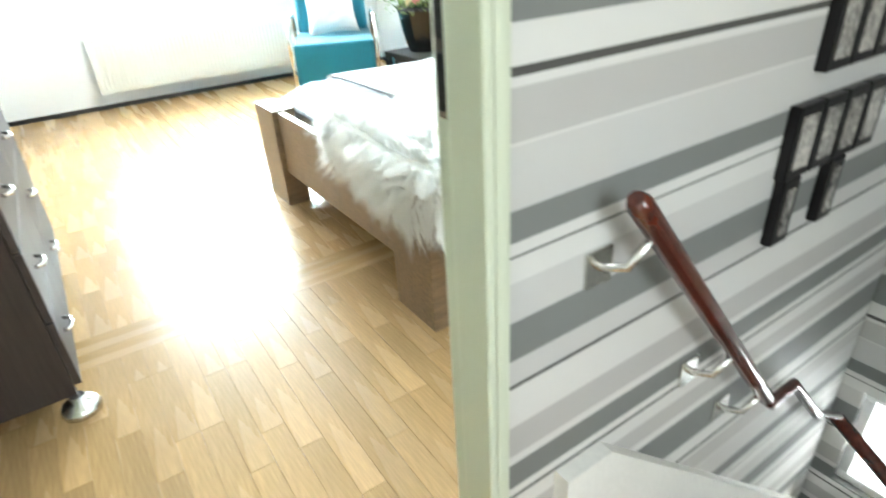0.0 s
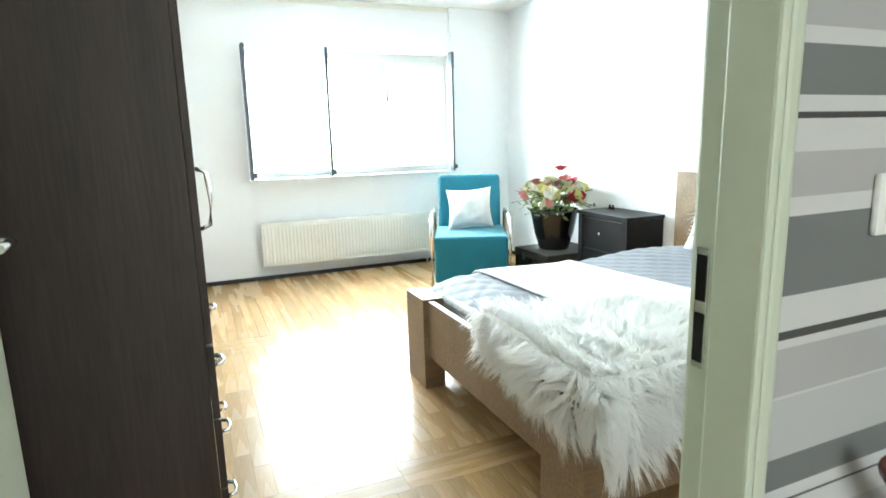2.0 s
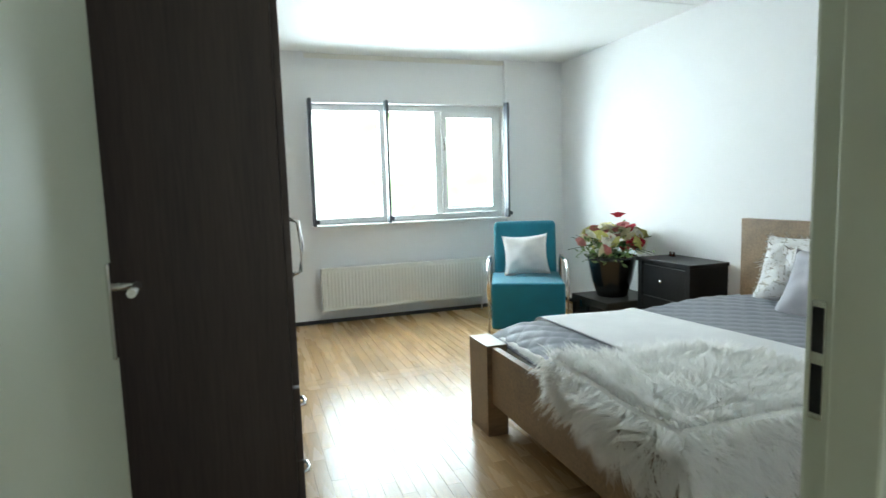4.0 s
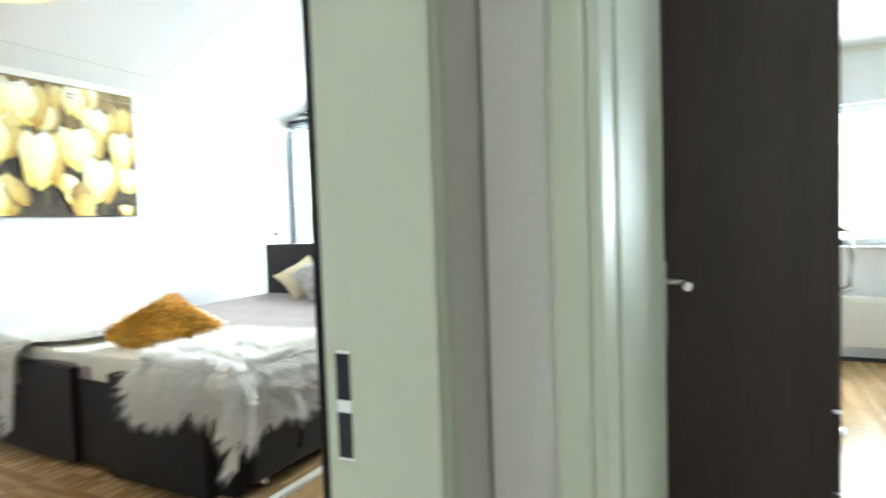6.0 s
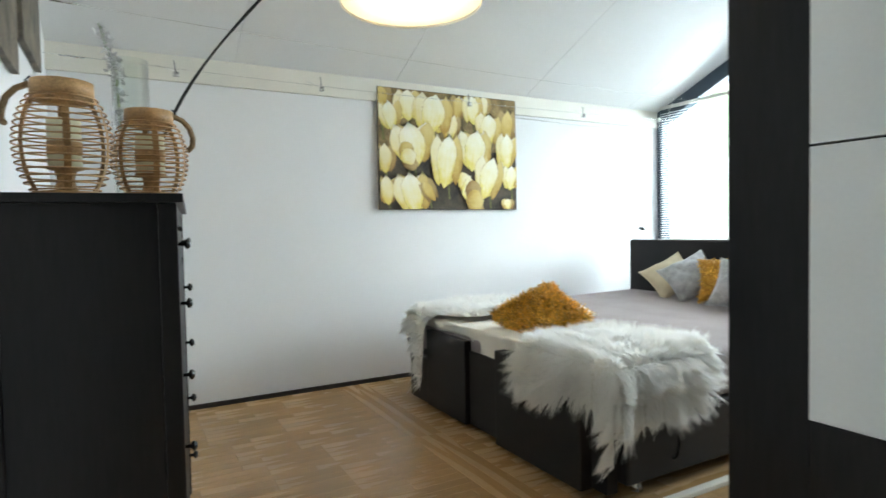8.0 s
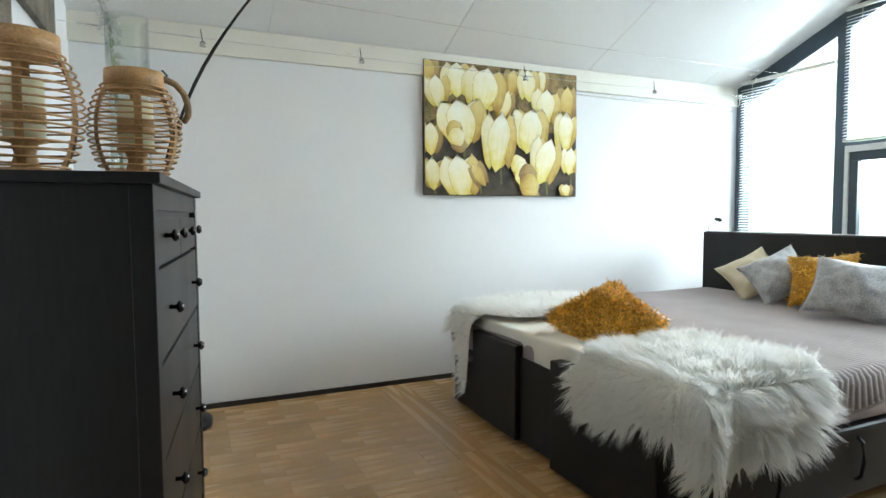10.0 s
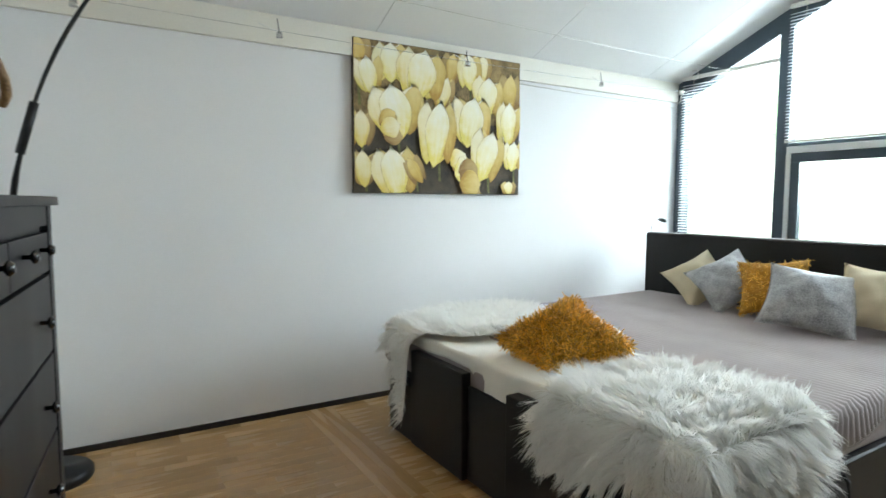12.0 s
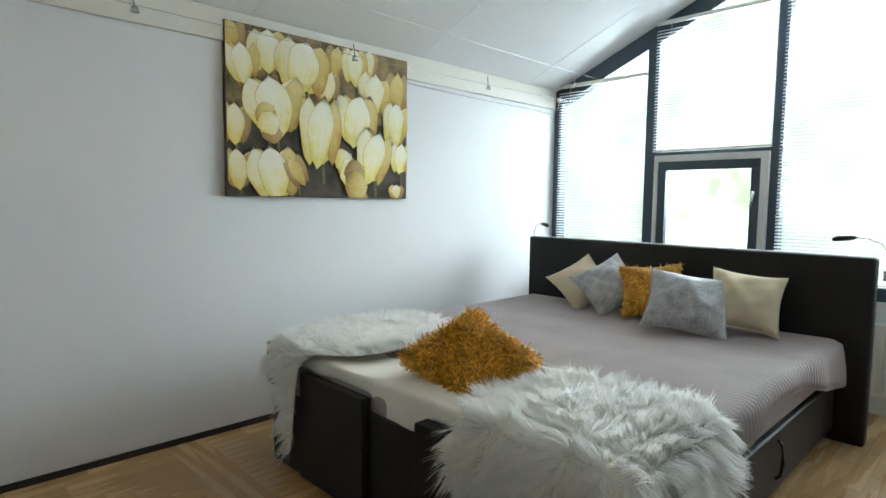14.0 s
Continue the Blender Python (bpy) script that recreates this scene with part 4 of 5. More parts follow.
def flowers():
    p = thing("flower_pot", (2.66, 4.0, 0.30), "tall black glazed flower pot on the dark trunk", "flower pot")
    c = (2.66, 4.0)
    part("pot", lathe(bmesh.new(), [(0.115, 0.301), (0.125, 0.31), (0.165, 0.44), (0.195, 0.60), (0.205, 0.635), (0.195, 0.64), (0.185, 0.60), (0.15, 0.58), (0.0, 0.58)], 40, c), POT, p)
    q = thing("flower_arrangement", (2.66, 4.0, 0.58), "full bunch of silk roses in red, pink, white and yellow", "flowers")
    cols = [mat("petal_" + n, col, 0.7, spread=0.15, scale=25, bump=0.05) for n, col in (("red", (0.50, 0.015, 0.04)), ("pink", (0.66, 0.25, 0.24)), ("white", (0.78, 0.76, 0.66)), ("yellow", (0.66, 0.62, 0.22)), ("cream", (0.75, 0.68, 0.45)))]
    rng = random.Random(12)

    def rose(at, r, m, tilt):
        bm = bmesh.new()
        for ring, (n, k, op) in enumerate(((3, 0.35, 0.15), (5, 0.65, 0.5), (6, 1.0, 0.95))):
            for i in range(n):
                th = i * 2 * math.pi / n + ring * 0.6
                rr = r * k
                w = rr * 0.75
                rows = []
                for s in (0, 0.5, 1.0):
                    out = rr * (0.25 + op * 0.75 * s * s + 0.35 * s)
                    z = r * (1.0 * s - 0.35 * op * s * s * s)
                    hw = w * (0.45 + 0.65 * math.sin(min(s, 0.8) * 1.9))
                    cx, cy = math.cos(th), math.sin(th)
                    rows.append([bm.verts.new((cx * out - cy * hw * q, cy * out + cx * hw * q, z - abs(q) * r * 0.10)) for q in (-1, 0, 1)])
                for A, B in zip(rows, rows[1:]):
                    for j in (0, 1):
                        bm.faces.new((A[j], A[j + 1], B[j + 1], B[j])).smooth = True
        turned(bm, pose(*at, tilt[0], tilt[1], rng.uniform(0, 360)))
        part("rose", bm, m, q)
    for i in range(58):
        th, el = rng.uniform(0, 2 * math.pi), rng.uniform(0.1, 1.35)
        rad = 0.25 + rng.uniform(-0.03, 0.03)
        at = (c[0] + rad * math.cos(el) * math.cos(th) * 1.1, c[1] + rad * math.cos(el) * math.sin(th) * 1.1, 0.66 + 0.22 * math.sin(el) + rng.uniform(-0.02, 0.02))
        tl = math.degrees(math.pi / 2 - el)
        rose(at, rng.uniform(0.032, 0.050), cols[rng.choice((0, 1, 2, 2, 2, 3, 3, 4, 4))], (-tl * math.sin(th), tl * math.cos(th)))
    rose((2.74, 3.80, 0.73), 0.055, cols[0], (50, 0))
    rose((2.72, 4.0, 0.96), 0.045, cols[0], (5, 5))
    verts, faces = [], []
    for i in range(420):
        th, el = rng.uniform(0, 2 * math.pi), rng.uniform(-0.15, 1.4)
        rad = rng.uniform(0.10, 0.30) * (1.25 if rng.random() < 0.15 else 1)
        o = Vector((c[0] + rad * math.cos(el) * math.cos(th), c[1] + rad * math.cos(el) * math.sin(th), 0.62 + rad * 0.85 * math.sin(el)))
        d = Vector((rng.uniform(-1, 1), rng.uniform(-1, 1), rng.uniform(-0.4, 0.8))).normalized()
        s = d.cross(Vector((rng.uniform(-1, 1), rng.uniform(-1, 1), 1))).normalized()
        ln = rng.uniform(0.03, 0.07)
        k = len(verts)
        verts += [o, o + d * ln * 0.5 + s * ln * 0.22, o + d * ln, o + d * ln * 0.5 - s * ln * 0.22]
        faces.append((k, k + 1, k + 2, k + 3))
    lv = new("leaves", raw("leaves", verts, faces, island(mat("flower_leaves", (0.16, 0.24, 0.07), 0.6, spread=0.2), 0.4)))
    lv.parent, lv.matrix_parent_inverse = q, q.matrix_basis.inverted()
    bm = bmesh.new()
    for i in range(16):
        th = rng.uniform(0, 6.28)
        tube(bm, [(c[0], c[1], 0.585), (c[0] + 0.12 * math.cos(th), c[1] + 0.12 * math.sin(th), 0.74), (c[0] + 0.36 * math.cos(th), c[1] + 0.36 * math.sin(th), 0.68 + rng.uniform(-0.04, 0.12))], 0.0025, 5)
    part("stems", bm, GREENM, q)


flowers()


def nightstand():
    n = thing("nightstand", (2.82, 3.38, 0), "black-brown wooden bedside table with two drawers", "nightstand")
    x0, x1, y0, y1 = 2.66, 3.0, 3.10, 3.66
    part("top", box(x0 - 0.012, x1, y0 - 0.01, y1 + 0.01, 0.636, 0.662, 0.003), BLACKB, n)
    part("body", box(x0 + 0.02, x1 - 0.005, y0, y1, 0.12, 0.635, 0.002), BLACKB, n)
    for y in (y0, y1 - 0.05):
        part("leg", box(x0, x0 + 0.0195, y, y + 0.05, 0, 0.635, 0.002), BLACKB, n)
        part("leg", box(x1 - 0.05, x1 - 0.01, y, y + 0.05, 0, 0.119, 0.002), BLACKB, n)
    for z0 in (0.15, 0.39):
        d = part("drawer", box(x0 + 0.004, x0 + 0.0195, y0 + 0.055, y1 - 0.055, z0, z0 + 0.225, 0.003), BLACKB, n)
        part("knob", turned(lathe(bmesh.new(), [(0.005, 0), (0.005, 0.014), (0.014, 0.02), (0.012, 0.03), (0.0, 0.033)], 16), pose(x0 + 0.004, (y0 + y1) / 2, z0 + 0.12, 0, -90, 0)), CHROME, d, "small steel knob")
    k = thing("trinket", (2.88, 3.52, 0.662), "two tiny dark red figures on the bedside table", "ornament")
    for dy in (0, 0.035):
        part("body", lathe(bmesh.new(), [(0.010, 0.6625), (0.014, 0.672), (0.008, 0.686), (0.011, 0.694), (0.0, 0.703)], 14, (2.88, 3.52 + dy)), MAHOG, k)


nightstand()


# ---- second bedroom ----
BX0, BX1, BY0, BY1, BZ = -4.40, -2.28, 1.57, 4.03, 0.58


def bed_b():
    b = thing("box_spring_bed", (-3.35, 2.8, 0), "wide black-brown box-spring bed with a tall headboard", "bed")
    part("headboard", box(-4.485, -2.13, 4.035, 4.125, 0.0, 1.072, 0.02, 3), LEATHER, b)
    part("piping", box(-4.475, -2.14, 4.065, 4.090, 1.0725, 1.077, 0.002), WHITEF, b, "thin pale edge along the headboard")
    part("base", box(BX0 + 0.05, BX1, BY0 + 0.09, BY1, 0.07, 0.36, 0.02, 3), LEATHER, b)
    part("plinth", box(-4.20, BX1 - 0.05, BY0 + 0.02, BY0 + 0.085, 0.03, 0.31, 0.006), LEATHER, b)
    part("foot_panel", box(-3.93, -3.437, BY0 - 0.03, BY0 + 0.018, 0.03, 0.535, 0.006), LEATHER, b)
    part("foot_panel", box(-3.09, -2.42, BY0 - 0.05, BY0 + 0.018, 0.03, 0.545, 0.006), LEATHER, b)
    part("foot_panel", box(-4.205, -3.932, BY0 - 0.02, BY0 + 0.018, 0.03, 0.33, 0.006), LEATHER, b)
    part("recess_panel", box(-3.435, -3.092, BY0 + 0.0, BY0 + 0.018, 0.03, 0.475, 0.004), LEATHER, b)
    for y in (1.95, 2.45, 2.95):
        part("pull_loop", tube(bmesh.new(), [(BX1 + 0.002, y, 0.32), (BX1 + 0.022, y + 0.004, 0.30), (BX1 + 0.026, y + 0.006, 0.22), (BX1 + 0.02, y + 0.004, 0.16), (BX1 + 0.002, y, 0.14)], 0.008), BLACKB, b)
    for x, y in ((BX1 - 0.08, 3.45), (BX1 - 0.08, 1.8), (-4.2, 3.45), (-4.2, 1.8)):
        part("leg", lathe(bmesh.new(), [(0.028, 0), (0.026, 0.02), (0.018, 0.04), (0.018, 0.07)], 18, (x, y)), CHROME, b, "short chrome leg")
    m = thing("mattress", (-3.35, 2.8, 0.36), "thick mattress on the box-spring base", "mattress")
    part("body", box(BX0, BX1 - 0.01, BY0 + 0.03, BY1 - 0.005, 0.361, BZ - 0.012, 0.05, 4), MAUVE, m, smooth=True)


bed_b()


def over_edges(x, y, zt, x1, y0, x0=None, out=0.02):
    """Lays a flat cloth over the bed: what passes an edge hangs down."""
    ox, oy = x - x1, y0 - y
    z = zt - max(ox, oy, 0.0)
    sx, sy = (min(max((o + 0.05) / 0.10, 0.0), 1.0) for o in (ox, oy))
    n = Vector((sx, -sy, max(0.1, 1.0 - max(sx, sy)))).normalized()
    if ox > 0:
        x = x1 + min(ox, out + 0.06 * min(ox, 0.3))
    if oy > 0:
        y = y0 - min(oy, out + 0.05 * min(oy, 0.3))
    if x0 is not None and x < x0:
        z, x, n = zt - (x0 - x), x0 - out, Vector((-1, 0, 0.1))
    return x, y, z, n


def quilt_b():
    q = thing("quilt", (-3.35, 3.0, BZ), "mauve-grey ribbed cotton bedspread on the black bed", "bedspread")

    def f(u, v):
        x, y = -4.52 + 2.44 * u, 1.90 + 2.075 * v
        hang = 0.16 + 0.06 * math.sin(v * 7 + 1) + 0.10 * max(0, v - 0.5)
        x = -4.52 + (2.20 + hang) * u
        X, Y, Z, n = over_edges(x, y, BZ + 0.012, BX1 + 0.0, -9, BX0)
        rib = 0.0062 * abs(math.sin(y * math.pi / 0.034)) ** 0.6
        wave = 0.004 * math.sin(3 * x + 2 * y) + (0.014 * math.sin(y * 13) * min(1, max(0, x - BX1) / 0.15) if x > BX1 else 0)
        return (X + n.x * (rib + wave), Y, Z + n.z * (rib + wave))
    part("cover", surf(70, 300, f, -0.006), MAUVE, q)
    part("hem", surf(2, 40, lambda u, v: (f(1.0, v)[0] + 0.004, f(1.0, v)[1], f(1.0, v)[2] - 0.012 + 0.02 * u), -0.006), MAUVE, q)
    t = thing("throw", (-3.3, 1.9, BZ + 0.02), "cream fleece throw folded over the foot of the bed", "throw")

    def g(u, v):
        x = -4.36 + 2.12 * u
        gap = math.exp(-((x + 3.262) / 0.165) ** 6)
        hang = 0.06 + gap * (0.085 + 0.012 * math.sin(u * 29))
        ymin = BY0 + 0.028 - hang
        y = 2.36 - 0.12 * u + (ymin - 2.36 + 0.12 * u) * v
        X, Y, Z, n = over_edges(x, y, BZ + 0.026, BX1 - 0.005, BY0 + 0.028, None, 0.003)
        w = 0.007 * math.sin(8 * x + 5 * y) + 0.004 * math.sin(21 * x)
        edge = 0.012 * math.exp(-((v) / 0.03) ** 2)
        return (X, Y + n.y * w * 1.5, Z + n.z * (w + edge) )
    part("cloth", surf(90, 60, g, -0.006), CREAMF, t, smooth=True)


quilt_b()


def drape_left(a, b):
    px = max(-4.03 + a, BX0 + 0.11 + 0.04 * math.sin(9 * b))
    if 1.97 + b < BY0 + 0.1:
        px = max(px, BX0 + 0.25)
    x, y, z, n = over_edges(px, 1.97 + b, BZ + 0.062, 9, BY0 + 0.0, BX0 + 0.02, 0.05)
    return (x, y, z + 0.012 * math.sin(9 * x) * math.sin(8 * y)), n


def drape_right(a, b):
    x, y, z, n = over_edges(-2.50 + a, 1.80 + b, BZ + 0.052, BX1 + 0.01, BY0 + 0.0, None, 0.05)
    return (x, y, z + 0.012 * math.sin(9 * x) * math.sin(8 * y)), n


fur_pelt("sheepskin", lobes(0, 0.38, 0.50, 8, 0.10, ((-1.50, 0.85, 0.15), (0.9, 0.30, 0.35), (0.2, -0.05, 0.3), (2.2, 0.2, 0.3))), drape_left, "long-haired white sheepskin over the corner of the black bed", 21, 32000, 0.060, 0.0020)
fur_pelt("sheepskin", lobes(0, 0.46, 0.47, 14, 0.10, ((-0.95, 0.72, 0.16), (-2.25, 0.35, 0.22), (-1.6, -0.20, 0.2), (0.1, 0.10, 0.3), (-0.45, 0.30, 0.18))), drape_right, "long-haired white sheepskin hanging over the foot of the black bed", 22, 46000, 0.064, 0.0021)

G = "cushions on the black bed"
shaggy(lean(-3.19, 1.92, 0.69, 33, 38, 45), 0.43, 0.43, 0.16, SHAG, SHAGBASE, "mustard ribbon shag cushion lying at the foot of the bed", 31, 11000, 0.032, 0.0030, G)
cushion(lean(-3.46, 2.24, 0.655, 4, 20, 45), 0.44, 0.44, 0.11, CREAMF, "cream cushion half hidden under the mustard one", 32, G)
cushion(lean(-3.83, 3.82, 0.772, 48, 30, 38), 0.38, 0.38, 0.13, BEIGE, "plain beige linen cushion leaning on the headboard", 33, G)
cushion(lean(-3.58, 3.76, 0.790, 48, 28, 36), 0.40, 0.40, 0.14, GREYC, "silver-grey crushed velvet cushion leaning on others", 34, G)
shaggy(lean(-3.26, 3.74, 0.792, 56, 25, 6), 0.40, 0.38, 0.15, SHAG, SHAGBASE, "mustard ribbon shag cushion leaning on the headboard", 35, 8000, 0.027, 0.0028, G)
cushion(lean(-2.955, 3.56, 0.770, 50, 28, -9), 0.48, 0.42, 0.16, GREYC, "silver-grey crushed velvet cushion in front of the others", 36, G)
cushion(lean(-2.70, 3.76, 0.792, 58, 20, -7), 0.40, 0.38, 0.16, BEIGE, "plain beige linen cushion leaning on the headboard", 37, G)


def reading_lamp(x, s):
    l = thing("reading_lamp", (x, 4.13, 0.95), "slim steel gooseneck reading lamp on the headboard", "lamp", "reading lamps on the headboard")
    part("clamp", box(x - 0.012, x + 0.012, 4.1265, 4.145, 0.94, 1.0, 0.003), CHROME, l)
    pts = [(x, 4.138, 1.0), (x - s * 0.012, 4.13, 1.08), (x + s * 0.02, 4.11, 1.145), (x + s * 0.08, 4.07, 1.175), (x + s * 0.14, 4.04, 1.18)]
    part("neck", tube(bmesh.new(), pts, 0.0045), CHROME, l)
    part("head", tube(bmesh.new(), [(x + s * 0.13, 4.045, 1.18), (x + s * 0.15, 4.035, 1.179), (x + s * 0.21, 4.005, 1.172), (x + s * 0.235, 3.992, 1.166)], [0.006, 0.014, 0.016, 0.009], 12), DARKM, l, "flat dark lamp head")


reading_lamp(-4.50, 1)
reading_lamp(-2.10, -1)
radiator("radiator", -2.26, -1.35, 4.62, 4.70, 0.14, 0.61)


def painting():
    x, y0, y1, z0, z1 = -4.738, 1.562, 2.894, 1.369, 2.342
    p = thing("canvas_picture", (x, 2.24, z0), "large canvas print of pale yellow tulips", "picture")
    part("canvas", box(-4.768, x, y0, y1, z0, z1, 0.004), mat("canvas_print_ground", (0.085, 0.066, 0.042), 0.75, spread=0.5, scale=9, fine=260, bump=0.12, bump_dist=0.001), p)
    part("upper_ground", box(x, x + 0.0008, y0 + 0.004, y1 - 0.004, z0 + 0.50, z1 - 0.004), mat("canvas_print_tan", (0.30, 0.21, 0.085), 0.75, spread=0.55, scale=11, fine=260, bump=0.12, bump_dist=0.001), p, "blurred tan background of the print")
    shades = []
    for nm, c1, c2, c3 in (("cream", (0.86, 0.80, 0.58), (0.74, 0.58, 0.12), (0.80, 0.70, 0.36)), ("yellow", (0.74, 0.60, 0.24), (0.46, 0.27, 0.05), (0.64, 0.46, 0.13)), ("pale", (0.90, 0.87, 0.72), (0.78, 0.66, 0.16), (0.86, 0.79, 0.50)), ("deep", (0.50, 0.36, 0.15), (0.27, 0.15, 0.045), (0.40, 0.26, 0.09))):
        m = bpy.data.materials.new("tulip_" + nm)
        m.use_nodes = True
        n, l, b = tex_nodes(m)
        b.inputs["Roughness"].default_value = 0.75
        tc, sep, mp, no, cl, ad, ad2, ramp = n.new("ShaderNodeTexCoord"), n.new("ShaderNodeSeparateXYZ"), n.new("ShaderNodeMapping"), n.new("ShaderNodeTexNoise"), n.new("ShaderNodeTexNoise"), n.new("ShaderNodeMath"), n.new("ShaderNodeMath"), n.new("ShaderNodeValToRGB")
        mp.inputs["Scale"].default_value = (9, 1.3, 1)
        no.inputs["Scale"].default_value, no.inputs["Detail"].default_value = 1.0, 3
        cl.inputs["Scale"].default_value, cl.inputs["Detail"].default_value = 16, 4
        for node, k in ((ad, 0.55), (ad2, 0.75)):
            node.operation = 'MULTIPLY_ADD'
            node.inputs[1].default_value = k
        l.new(tc.outputs["UV"], sep.inputs[0]), l.new(tc.outputs["UV"], mp.inputs[0]), l.new(mp.outputs[0], no.inputs[0]), l.new(tc.outputs["Object"], cl.inputs[0])
        l.new(no.outputs[0], ad.inputs[0]), l.new(sep.outputs[1], ad.inputs[2])
        l.new(cl.outputs[0], ad2.inputs[0]), l.new(ad.outputs[0], ad2.inputs[2])
        fit = n.new("ShaderNodeMapRange")
        fit.inputs[1].default_value, fit.inputs[2].default_value = 0.62, 1.55
        l.new(ad2.outputs[0], fit.inputs[0]), l.new(fit.outputs[0], ramp.inputs[0])
        e = ramp.color_ramp.elements
        e[0].position, e[0].color = 0.05, (*c2, 1)
        e[1].position, e[1].color = 0.95, (*c1, 1)
        k = e.new(0.45)
        k.color = (*c3, 1)
        l.new(ramp.outputs[0], b.inputs["Base Color"])
        shades.append(m)
    W, H = y1 - y0, z1 - z0
    rng = random.Random(5)
    stem = mat("tulip_stem", (0.16, 0.16, 0.05), 0.75, spread=0.4, scale=12)
    layer = [0]

    def flat(pts, m, nm):
        layer[0] += 1
        d = 0.0010 + 0.00006 * layer[0]
        bm = bmesh.new()
        pts = [(min(max(a, 0.003), 0.997), min(max(b, 0.003), 0.997)) for a, b in pts]
        clean = [q for i, q in enumerate(pts) if q != pts[i - 1]]
        if len(clean) < 3:
            return
        bm.faces.new([bm.verts.new((x + d, y0 + a * W, z1 - b * H)) for a, b in clean])
        part(nm, bm, m, p)

    def petal(cu, cv, w, h, ang, m):
        pts = []
        a = math.radians(ang)
        side = [k / 9 for k in range(10)]
        for grow, mm in ((1.018, shades[3]), (1.0, m)):
            layer[0] += 1
            d = 0.0010 + 0.00006 * layer[0]
            bm = bmesh.new()
            uv = bm.loops.layers.uv.new("petal")
            rows = []
            for s in side:
                half = w * 0.66 * (s ** 0.5) * (1 - s ** 4.5) * grow + 0.0004
                row = []
                for sgn in (-1, -0.45, 0.45, 1):
                    px = sgn * half * (1 + 0.07 * math.sin(8 * s + cu * 40 + sgn * 2))
                    py = h * (0.5 - s - 0.05 * math.cos(sgn * 1.5) * s) * grow
                    u, v = cu + (px * math.cos(a) - py * math.sin(a)), cv + (px * math.sin(a) + py * math.cos(a)) * W / H
                    u, v = min(max(u, 0.003), 0.997), min(max(v, 0.003), 0.997)
                    row.append((bm.verts.new((x + d, y0 + u * W, z1 - v * H)), s - 0.30 * abs(sgn) ** 3 + 0.02, sgn * 0.5 + cu * 7 + cv * 3))
                rows.append(row)
            for A, B in zip(rows, rows[1:]):
                for i in range(3):
                    quad = (A[i], A[i + 1], B[i + 1], B[i])
                    f = bm.faces.new([q[0] for q in quad])
                    for lp, q in zip(f.loops, quad):
                        lp[uv].uv = (q[2], q[1])
            part("petal", bm, mm, p)

    def tulip(cu, cv, w, h, ang, tone):
        h = h * H / W
        a, b, c = ((0, 2, 1), (1, 0, 3), (3, 1, 3))[tone]
        flat([(cu - 0.006, cv), (cu + 0.006, cv), (cu + 0.02, min(cv + 0.33, 0.99)), (cu + 0.006, min(cv + 0.33, 0.99))], stem, "stem")
        q = math.radians(ang)
        for off, sw, sa, mm in ((-0.20, 0.52, -14, shades[c]), (0.22, 0.52, 14, shades[a]), (-0.30, 0.50, -6, shades[a]), (0.30, 0.46, 7, shades[c]), (-0.02, 0.66, 2, shades[b])):
            petal(cu + off * w * math.cos(q), cv + off * w * math.sin(q) * W / H + (0.03 * h if abs(off) < 0.1 else 0), w * sw, h * (1.0 if abs(off) < 0.1 else 0.93), ang + sa + rng.uniform(-9, 9), mm)
    for t in ((0.02, 0.10, 0.13, 0.24, 0, 2), (0.55, 0.12, 0.12, 0.22, 5, 2), (0.93, 0.25, 0.15, 0.30, 0, 2), (0.74, 0.10, 0.12, 0.24, 0, 1), (0.20, 0.13, 0.19, 0.26, -5, 0), (0.66, 0.12, 0.15, 0.26, 0, 0), (0.08, 0.23, 0.15, 0.24, -12, 0), (0.50, 0.30, 0.12, 0.24, 5, 1),
              (0.78, 0.28, 0.20, 0.27, 8, 0), (0.37, 0.19, 0.27, 0.34, 6, 0), (0.04, 0.58, 0.14, 0.24, 0, 1), (0.23, 0.45, 0.28, 0.36, -8, 0), (0.19, 0.56, 0.17, 0.15, 70, 1), (0.67, 0.48, 0.25, 0.36, 0, 0), (0.92, 0.47, 0.17, 0.32, 3, 0), (0.95, 0.71, 0.14, 0.22, 0, 0),
              (0.05, 0.84, 0.14, 0.24, 0, 1), (0.46, 0.58, 0.22, 0.46, -2, 0), (0.22, 0.86, 0.24, 0.34, -6, 0), (0.33, 0.84, 0.10, 0.20, -30, 2), (0.77, 0.72, 0.21, 0.38, 14, 0), (0.62, 0.84, 0.24, 0.16, 60, 0), (0.66, 0.93, 0.26, 0.18, 80, 2), (0.92, 0.95, 0.10, 0.10, 0, 1)):
        tulip(*t)


painting()


